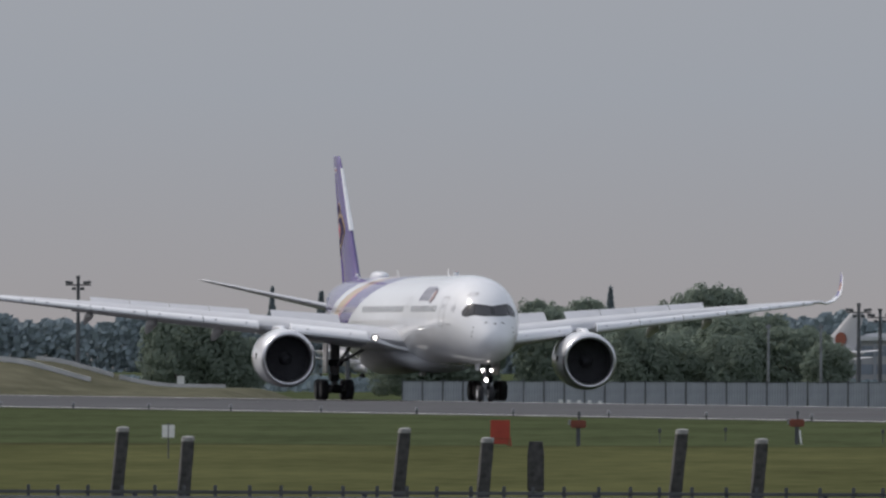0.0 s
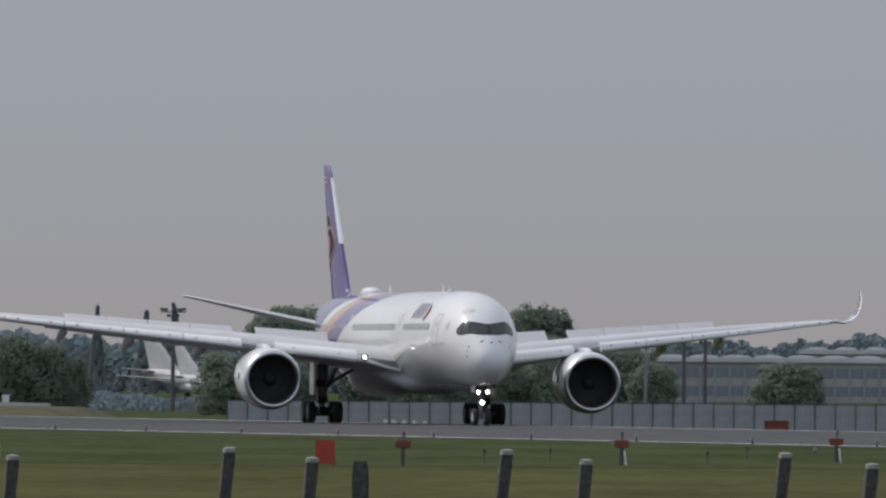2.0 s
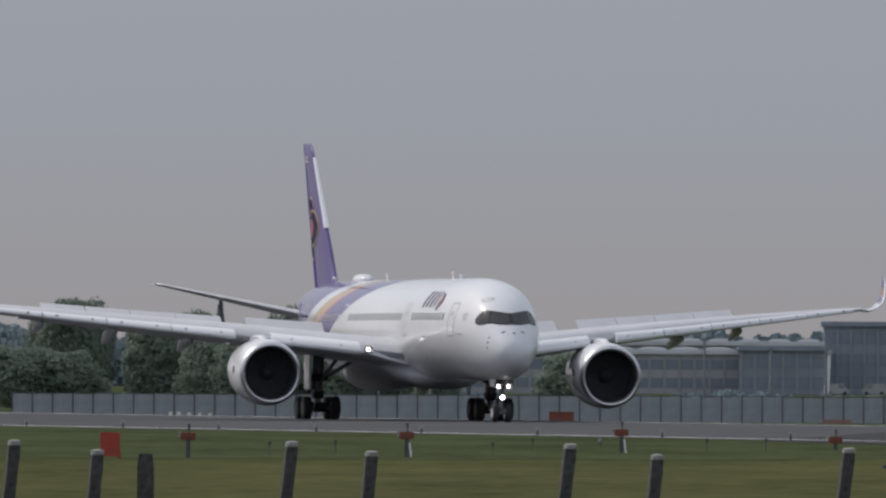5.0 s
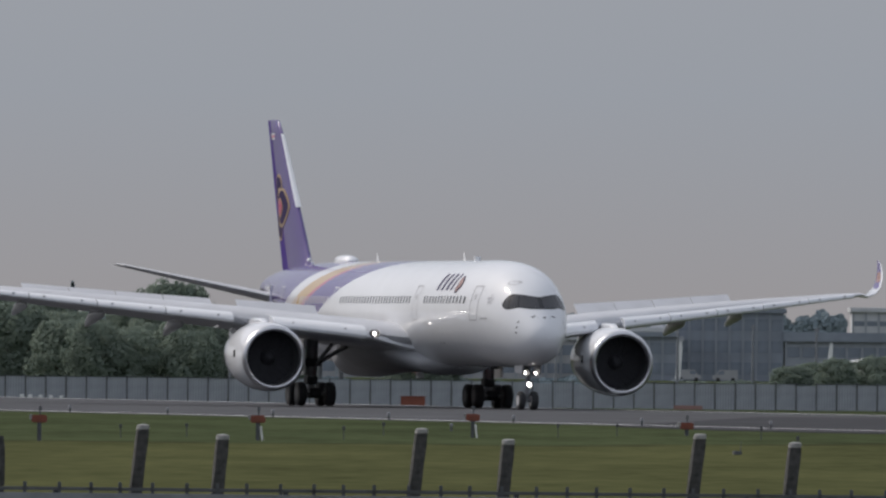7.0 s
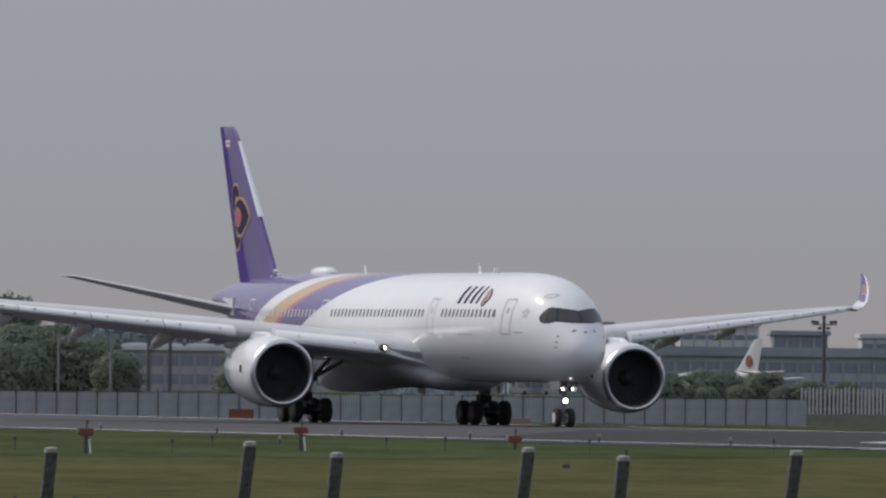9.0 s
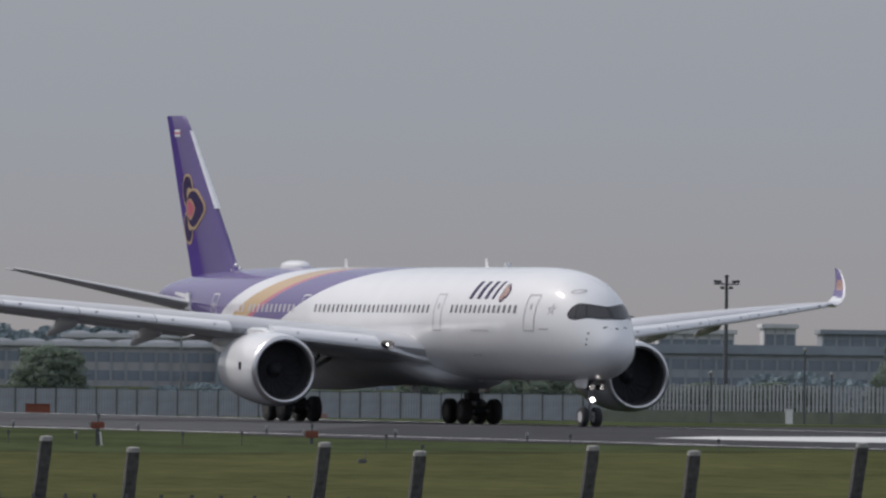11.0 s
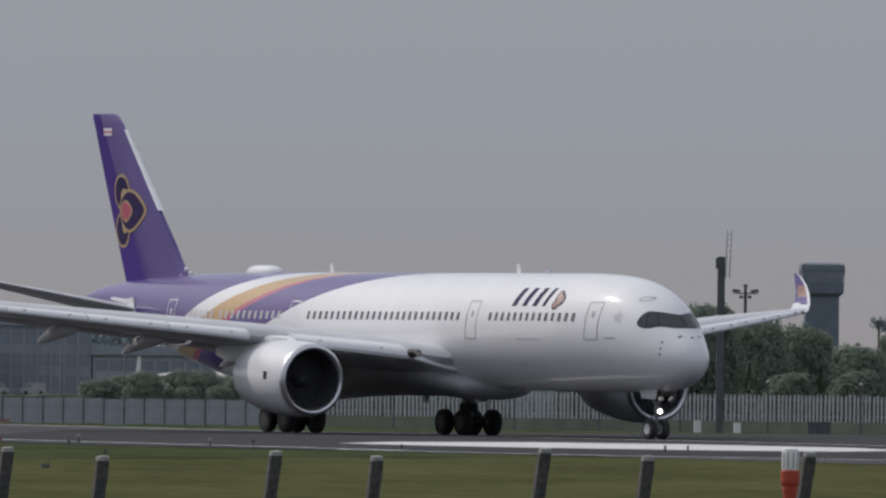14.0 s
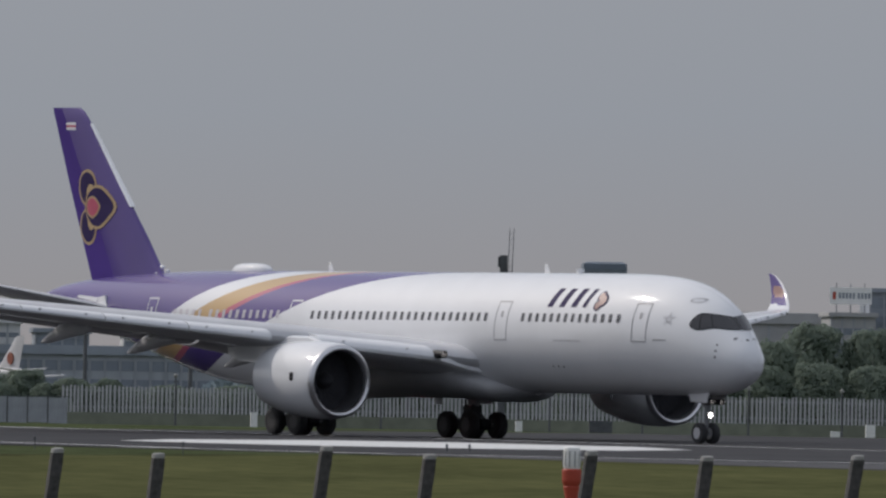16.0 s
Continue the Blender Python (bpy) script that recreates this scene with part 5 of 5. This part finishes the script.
TREES_E = [('broad', 109.7, 1600.0, 8.7, 5.3), ('broad', 120.5, 1700.0, 10.7, 8.0), ('broad', 126.2, 1700.0, 10.3, 6.3), ('broad', 130.8, 1700.0, 10.7, 6.8), ('shrub', 101.0, 1480.0, 6.2, 5.4), ('shrub', 105.5, 1480.0, 6.5, 6.4), ('shrub', 109.9, 1480.0, 6.3, 5.9), ('shrub', 113.9, 1480.0, 6.4, 5.9), ('shrub', 62.9, 1440.0, 4.5, 4.7), ('shrub', 83.8, 1480.0, 5.3, 5.4), ('shrub', 89.7, 1480.0, 5.6, 5.9), ('shrub', 94.7, 1480.0, 5.7, 5.9)]

HEDGE = [("shrub", 14.0 + 2.9 * k + (k % 3) * .5, 1420 + 7 * (k % 4), (2.5, 2.6, 2.4, 3.9, 4.6, 4.8, 4.8, 4.7, 4.0, 3.5, 3.3, 3.5, 3.2, 3.6, 3.3)[k], 4.6 + (k % 2)) for k in range(15)]
SPECIES = {
    "broad": ([tree_mesh("broad", s) for s in (1, 2, 3, 4)], "broad dark green tree with a dense rounded crown", "broad trees beyond the runway"),
    "conifer": ([tree_mesh("conifer", s) for s in (5, 6)], "narrow dark conifer with drooping branches", "conifers beyond the runway"),
    "shrub": ([tree_mesh("shrub", s) for s in (7, 8)], "low dense dark green shrub", "shrubs along the fence")}
rnd = random.Random(5)
used = set()
for rows in (TREES_A, TREES_B, TREES_C, TREES_D, TREES_E, HEDGE):
    for kind, x, y, h, w in rows:
        models, label, group = SPECIES[kind]
        k = rnd.randrange(len(models))
        w *= 2.3 if kind == "conifer" else 1.15
        m = pose(x, y, far(x, y) - .02, 0, 0, rnd.uniform(0, 360)) @ Matrix.Diagonal((w, w, h * 1.03, 1))
        ob = models[k]
        if (kind, k) in used:
            ob = copy_thing(ob, m)
            ob.matrix_basis = m
        else:
            ob.matrix_basis = m
            used.add((kind, k))
        tagged(ob, label, "shrub" if kind == "shrub" else "tree", group)
for kind, (models, label, group) in SPECIES.items():
    for k, ob in enumerate(models):
        if (kind, k) not in used:
            ob.matrix_basis = pose(-95 - 4 * k, 1800, far(-95, 1800)) @ Matrix.Diagonal((5, 5, 8, 1))
            tagged(ob, label, "shrub" if kind == "shrub" else "tree", group)


# tall slim trees with small tufted tops
def tufted(x, y, top, seed):
    rnd = random.Random(seed)
    g = far(x, y)
    h = top - g
    ob = thing("tufted_tree", "tall slim tree with a small ragged tuft of leaves", "tree", pose(x, y, g), "tall tufted trees")
    bm = B()
    tube(bm, (0, 0, 0), (0, 0, h - .5), .22, .12, 8)
    part("trunk", bm, M_bark, ob)
    bm = B()
    for _ in range(150):
        d = Vector((rnd.gauss(0, 1), rnd.gauss(0, 1), rnd.gauss(0, 1))).normalized()
        p = Vector((0, 0, h - .9)) + Vector((d.x * 1.15, d.y * 1.15, d.z * .8)) * rnd.uniform(.2, 1.05)
        a = Vector((rnd.gauss(0, 1), rnd.gauss(0, 1), rnd.gauss(0, 1))).normalized()
        b = a.orthogonal().normalized() * .12
        a *= .28
        bm.faces.new([bm.verts.new(q) for q in (p - a, p - b, p + a, p + b)])
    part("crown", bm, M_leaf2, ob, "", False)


for k, (x, y, z) in enumerate(((123.6, 2000, 11.1), (124.8, 2004, 10.6), (133.4, 2000, 11.3))):
    tufted(x, y, z, k + 3)


# distant woods: one mass of small leaf clumps over dark stems
def woods(name, x0, x1, y, h0, h1, count, seed):
    rnd = random.Random(seed)
    bm = B()
    g = far((x0 + x1) / 2, y)
    prof = lambda x: h0 + (h1 - h0) * (0.5 + 0.28 * math.sin(x * .11 + seed) + 0.22 * math.sin(x * .37 + 2 * seed) + .12 * math.sin(x * 1.3))
    for _ in range(count):
        x = rnd.uniform(x0, x1)
        top = prof(x)
        z = top * (1 - abs(rnd.gauss(0, .42)))
        if z < 0 or rnd.random() < .35:
            z = rnd.uniform(0, top * .75)
        p = Vector((x, y + rnd.uniform(-9, 9), g + z))
        s = rnd.uniform(.22, .55) * (2.0 if y > 4000 else .7)
        n = Vector((rnd.uniform(-.7, .7), -1, rnd.uniform(-.4, .9))).normalized()
        a = n.orthogonal().normalized() * s
        b = n.cross(a).normalized() * s * rnd.uniform(.5, 1)
        bm.faces.new([bm.verts.new(q) for q in (p - a, p - b, p + a, p + b)])
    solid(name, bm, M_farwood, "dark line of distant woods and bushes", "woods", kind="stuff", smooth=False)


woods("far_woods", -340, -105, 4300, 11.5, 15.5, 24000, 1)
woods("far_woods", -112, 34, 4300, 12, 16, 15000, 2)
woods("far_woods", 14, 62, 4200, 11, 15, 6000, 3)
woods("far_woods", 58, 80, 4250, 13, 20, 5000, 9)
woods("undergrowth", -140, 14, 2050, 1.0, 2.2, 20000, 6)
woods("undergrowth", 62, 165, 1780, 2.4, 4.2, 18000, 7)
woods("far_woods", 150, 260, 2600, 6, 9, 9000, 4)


# ---- terminal buildings ----
def building(name, label, x0, x1, y, top, wall, bays=10, floors=2, roof=None, depth=30, fascia=1.0, win=.55):
    g = far((x0 + x1) / 2, y)
    ob = thing(name, label, "building", pose(x0, y, g))
    w, h = x1 - x0, top - g
    bm = B()
    box(bm, 0, w, 0, depth, 0, h - fascia, .05)
    part("wall", bm, wall, ob, "", False)
    bm = B()
    box(bm, -.6, w + .6, -.8, depth + .6, h - fascia, h, .12)
    part("roof", bm, roof or wall, ob, "", False)
    bw = w / bays
    fh = (h - fascia - .6) / floors
    bm = B()
    box(bm, bw * .1, bw * .9, -.06, .1, .25 * fh, (.25 + win) * fh)
    wm = finish("window", bm, M_window, False)
    bm = B()
    box(bm, -.18, .18, -.3, .05, 0, h - fascia)
    cm = finish("column", bm, M_bwall, False)
    for i in range(bays):
        o = new("column", cm)
        o.parent = ob
        o.location = (i * bw, 0, 0)
        for f in range(floors):
            o = new("window", wm)
            o.parent = ob
            o.location = (i * bw, 0, .3 + f * fh)
    return ob


def vaults(ob, x0, step, n, z, w):
    """White barrel-vault roof lights along a flat roof."""
    bm = B()
    loft(bm, [[Vector((w / 2 * math.cos(radians(a)), y, 0.55 * math.sin(radians(a)))) for a in range(0, 181, 15)] for y in (0, 10)])
    me = finish("roof_vault", bm, M_bpale)
    for k in range(n):
        o = new("roof_vault", me)
        o.parent = ob
        o.location = (x0 + k * step, 1 + .8 * (k % 2), z)


pier = building("terminal_pier", "low grey airport terminal pier with pale roof", -46, 30, 3300, 7.4, M_bmid, 26, 2, M_bpale)
vaults(pier, 3, 6.4, 12, 8.7, 5.6)
hall = building("terminal_hall", "second grey terminal level with white roof", -18, 36, 3420, 9.3, M_bmid, 16, 2, M_bpale)
vaults(hall, 3, 6.0, 9, 10.6, 4.4)
building("terminal_block", "tall dark grey terminal block with window bands", 29, 50, 3300, 13.0, M_bdark, 8, 3)
building("terminal_wing", "low dark grey terminal wing", 12.7, 29, 3280, 8.1, M_bdark, 6, 2)
building("terminal_pier", "long blue-grey terminal pier with dark overhanging roof", 50.5, 152, 3300, 8.4, M_bwall, 34, 2, M_bdark, fascia=1.9)
building("terminal_block", "pale grey block behind the terminal pier", 69.7, 86.3, 3620, 14.3, M_bpale, 6, 4, win=.3)
building("terminal_block", "dark blue-grey block behind the terminal pier", 84.6, 95.5, 3420, 12.0, M_bdark, 4, 3)
building("terminal_block", "dark blue-grey block behind the terminal pier", 135.8, 149.5, 3420, 11.9, M_bdark, 5, 3)
building("terminal_block", "pale plant room behind the terminal pier", 130.5, 137.1, 3600, 13.4, M_bpale, 3, 3)
building("terminal_block", "pale low block behind the terminal pier", 108, 124, 3600, 12.0, M_bpale, 6, 3)
building("office_building", "light grey office building with a rooftop billboard", 258.9, 268.4, 3600, 18.8, M_bmid, 4, 4, win=.3)
building("office_building", "tall blue-grey office building", 268.6, 290, 3620, 24.2, M_bdark, 7, 6)
building("warehouse", "long plain light grey building with a flat roof", 241, 266, 3680, 18.8, M_bmid, 5, 1, fascia=2.5, win=.2)
g = -1.33
ob = thing("rooftop_billboard", "white rooftop billboard with grey bars of lettering", "billboard", pose(263.2, 3603, 18.8))
bm = B()
box(bm, -4.5, 4.5, 0, .4, 1.75, 5.3, .05)
part("board", bm, M_whitebox, ob)
for k in range(9):
    bm = B()
    box(bm, -2.6 + .75 * k + (.3 if k > 4 else 0), -2.1 + .75 * k + (.3 if k > 4 else 0), -.05, .02, 3.0, 4.2)
    part("lettering_bar", bm, M_bdark, ob, "", False)
bm = B()
box(bm, -3.9, -3.2, -.05, .02, 2.8, 4.4)
part("red_mark", bm, M_orange, ob, "", False)
for x in (-3, 0, 3):
    bm = B()
    tube(bm, (x, .6, 0), (x, .6, 6.2), .15, .1, 6)
    part("frame_strut", bm, M_steel, ob)

# control tower
ob = thing("control_tower", "grey airport control tower with a wider dark glazed cab", "control tower", pose(221.8, 3800, -1.33))
bm = B()
loft(bm, [[Vector((r * math.cos(q * math.tau / 4 + math.pi / 4), r * math.sin(q * math.tau / 4 + math.pi / 4), z)) for q in range(4)] for z, r in ((0, 5.5), (23.8, 5.3), (24.6, 6.6), (27, 6.8))])
part("shaft", bm, M_tower, ob, "", False)
bm = B()
loft(bm, [[Vector((r * math.cos(q * math.tau / 4 + math.pi / 4), r * math.sin(q * math.tau / 4 + math.pi / 4), z)) for q in range(4)] for z, r in ((27, 6.4), (29.6, 6.8))])
part("glazed_cab", bm, M_window, ob, "", False)
bm = B()
loft(bm, [[Vector((r * math.cos(q * math.tau / 4 + math.pi / 4), r * math.sin(q * math.tau / 4 + math.pi / 4), z)) for q in range(4)] for z, r in ((29.6, 7.0), (31.0, 6.8), (31.4, 5.4))])
part("cab_roof", bm, M_tower, ob, "", False)
for q in range(4):
    a = q * math.tau / 4 + math.pi / 4
    bm = B()
    tube(bm, (6.42 * math.cos(a), 6.42 * math.sin(a), 27), (6.82 * math.cos(a), 6.82 * math.sin(a), 29.6), .18, .18, 6)
    part("mullion", bm, M_bwall, ob)


# ---- parked aircraft by the terminal ----
def parked(x, y, yaw, top, mark, s=1.0):
    g = far(x, y)
    ob = thing("parked_airliner", "white airliner with a " + mark, "airplane", pose(x, y, g, 0, 0, yaw), "parked airliners")
    k = (top - g) / 12.0
    V = lambda a, b, c: Vector((a * k, b * k, c * k))
    bm = B()
    loft(bm, [[V(a, r * math.cos(q * math.tau / 20), z + r * math.sin(q * math.tau / 20)) for q in range(20)] for a, r, z in ((3.4, .25, 5.0), (0, .9, 4.6), (-4, 1.5, 4.0), (-9, 1.8, 3.3), (-27, 1.8, 3.3), (-31, 1.5, 3.15), (-33, .85, 3.0), (-33.8, .1, 2.9))])
    part("fuselage", bm, M_hull, ob)
    bm = B()
    loft(bm, [[V(le + u * (te - le), t * (te - le) * 1.0, z) for u, t in airfoil(8, .1)] for z, le, te in ((4.8, -8.2, 1.2), (7, -5.4, 1.9), (11.8, .0, 3.5), (12, .5, 3.5))])
    f_ = part("tail_fin", bm, M_hull, ob)
    if mark != "plain white tail":
        for sd in (1, -1):
            bm = B()
            tube(bm, V(-1.6, sd * .30, 7.4), V(-1.6, sd * .5, 7.4), 1.25 * k, 1.25 * k, 24)
            part("round_emblem", bm, M_brick, f_, "round red emblem")
    for sd in (1, -1):
        bm = B()
        loft(bm, [[V(le + u * (te - le), sd * yy, z + t * (te - le)) for u, t in airfoil(8, .1)] for yy, le, te, z in ((.4, -1.5, 2.0, 5.0), (5.8, 1.6, 3.2, 5.5))])
        part("tailplane", bm, M_hull, ob)
        bm = B()
        loft(bm, [[V(le + u * (te - le), sd * yy, z + t * (te - le)) for u, t in airfoil(8, .12)] for yy, le, te, z in ((1.5, -19, -12.5, 2.9), (6, -16.2, -12.2, 3.3), (17, -10.5, -9, 4.2))])
        part("wing", bm, M_hull, ob)
        bm = B()
        tube(bm, V(-18.5, sd * 5.6, 2.0), V(-14.6, sd * 5.6, 2.1), 1.0 * k, .7 * k, 18)
        part("engine", bm, M_hull, ob)
        bm = B()
        tube(bm, V(-14, sd * 3.6 - .3, .55), V(-14, sd * 3.6 + .3, .55), .55 * k, .55 * k, 16)
        part("main_wheel", bm, M_rubber, ob)
    bm = B()
    tube(bm, V(-29, -.3, .4), V(-29, .3, .4), .4 * k, .4 * k, 16)
    part("nose_wheel", bm, M_rubber, ob)
    for yy in (-3.6, 0, 3.6):
        bm = B()
        a = -29 if yy == 0 else -14
        tube(bm, V(a, yy, .4), V(a, yy, 2.6), .15 * k, .15 * k, 8)
        part("gear_leg", bm, M_gear, ob)
    return ob


taxiing = parked(-41, 3200, -40, 11.5, "red emblem on its tail")
parked(-139.5, 3200, 132, 10.9, "plain white tail")
parked(-133.5, 3190, 130, 8.6, "plain white tail")
parked(75.5, 3200, -62, 9.8, "red emblem on its tail")


# tall white tapering pillars in front of the terminal, added for parked aircraft tails
for x, top in ((28.5, 6.3), (57.0, 6.3)):
    ob = thing("white_tail_pillar", "tall tapering white pillar standing in for a parked aircraft's tail", "pillar", pose(x, 3200, far(x, 3200)), "white pillars")
    bm = B()
    h = top - far(x, 3200)
    loft(bm, [[Vector((a * w + .08 * z, b * .4, z)) for a, b in ((-1, -1), (1, -1), (1, 1), (-1, 1))] for z, w in ((0, .5), (h * .8, .4), (h, .22))])
    part("shaft", bm, M_whitebox, ob, "", False)
    bm = B()
    box(bm, -1.1, 1.1, -.7, .7, 0, .5, .05)
    part("plinth", bm, M_bwall, ob)

# small service vehicles and containers in front of the terminal
def service_van(m, mat):
    ob = thing("service_van", "small pale airport service van by the terminal", "van", m, "airport service vans")
    bm = B()
    loft(bm, [[Vector((x, y, z)) for x, z in ((-2.4, .4), (2.3, .4), (2.4, 1.1), (1.7, 1.3), (1.1, 2.2), (-2.4, 2.25))] for y in (-.95, .95)])
    part("body", bm, mat, ob, "", False)
    for s in (-1, 1):
        bm = B()
        loft(bm, [[Vector((x, s * .96 + o, z)) for x, z in ((.2, 1.35), (1.5, 1.35), (1.0, 2.05), (.2, 2.05))] for o in (-.02, .02)])
        part("side_window", bm, M_window, ob, "", False)
        for x in (-1.5, 1.4):
            bm = B()
            tube(bm, (x, s * .75, .38), (x, s * .97, .38), .38, .38, 14)
            part("wheel", bm, M_rubber, ob)
    return ob


van0 = service_van(pose(31, 3240, -1.33, 0, 0, 4), M_bmid)
for x, a in ((38, 180), (66, 0), (83, 0), (92, 4)):
    copy_thing(van0, pose(x, 3235 + (x % 7), -1.33, 0, 0, a))
# ---- motion ----
def motions():
    walk(plane, [(t, pose(x, y, 0, -0.25, 0, h)) for t, x, y, h in TAXI])
    # a second airliner taxies slowly away in the distance
    base = taxiing.matrix_basis.copy()
    walk(taxiing, [(t, Matrix.Translation((-3.2 * t, 2.6 * t, 0)) @ base) for t in (0, 8, 16)])
    # wheels: 1/30 s steps of the distance rolled, never more than 85 degrees a step
    path = [0.0]
    for a, b in zip(TAXI, TAXI[1:]):
        path.append(path[-1] + math.hypot(b[1] - a[1], b[2] - a[2]))
    for ax, p, r in axles:
        rows, ang, last = [], 0.0, 0.0
        for f in range(481):
            t = f / 30
            k = min(len(TAXI) - 2, int(t * 2))
            s = path[k] + (path[k + 1] - path[k]) * (t * 2 - k)
            ang += min(85.0, math.degrees((s - last) / r))
            last = s
            rows.append((t, Matrix.Translation(p) @ Matrix.Rotation(radians(ang), 4, "Y")))
        walk(ax, rows)
    for fan in fans:
        walk(fan, [(i * 0.1, Matrix.Rotation(radians(70 * i), 4, "X")) for i in range(161)])
    # ground spoilers stand up until the aircraft has slowed, then fold flat
    for sp, p, e, side in spoilers:
        rows = []
        for t, a in ((0, 38), (7.3, 38), (7.9, 20), (8.5, 0), (16, 0)):
            rows.append((t, Matrix.Translation(p) @ Matrix.Rotation(radians(-a * side), 4, e)))
        walk(sp, rows)
    # the beacons' lamps sweep past the viewer now and then
    for core, p in beacons:
        rows = [(0.0, 0)]
        turn = 0
        for t in (1.0, 3.75, 6.5, 9.2, 12.0, 14.75):
            for k, a in ((-3, 0), (-2, 70), (-1, 140), (0, 180), (1, 220), (2, 290), (3, 360)):
                rows.append((t + k / 30, turn + a))
            turn += 360
        rows.append((16.0, turn))
        walk(core, [(t, Matrix.Translation(p) @ Matrix.Rotation(radians(a + 160), 4, "Z")) for t, a in rows])


motions()
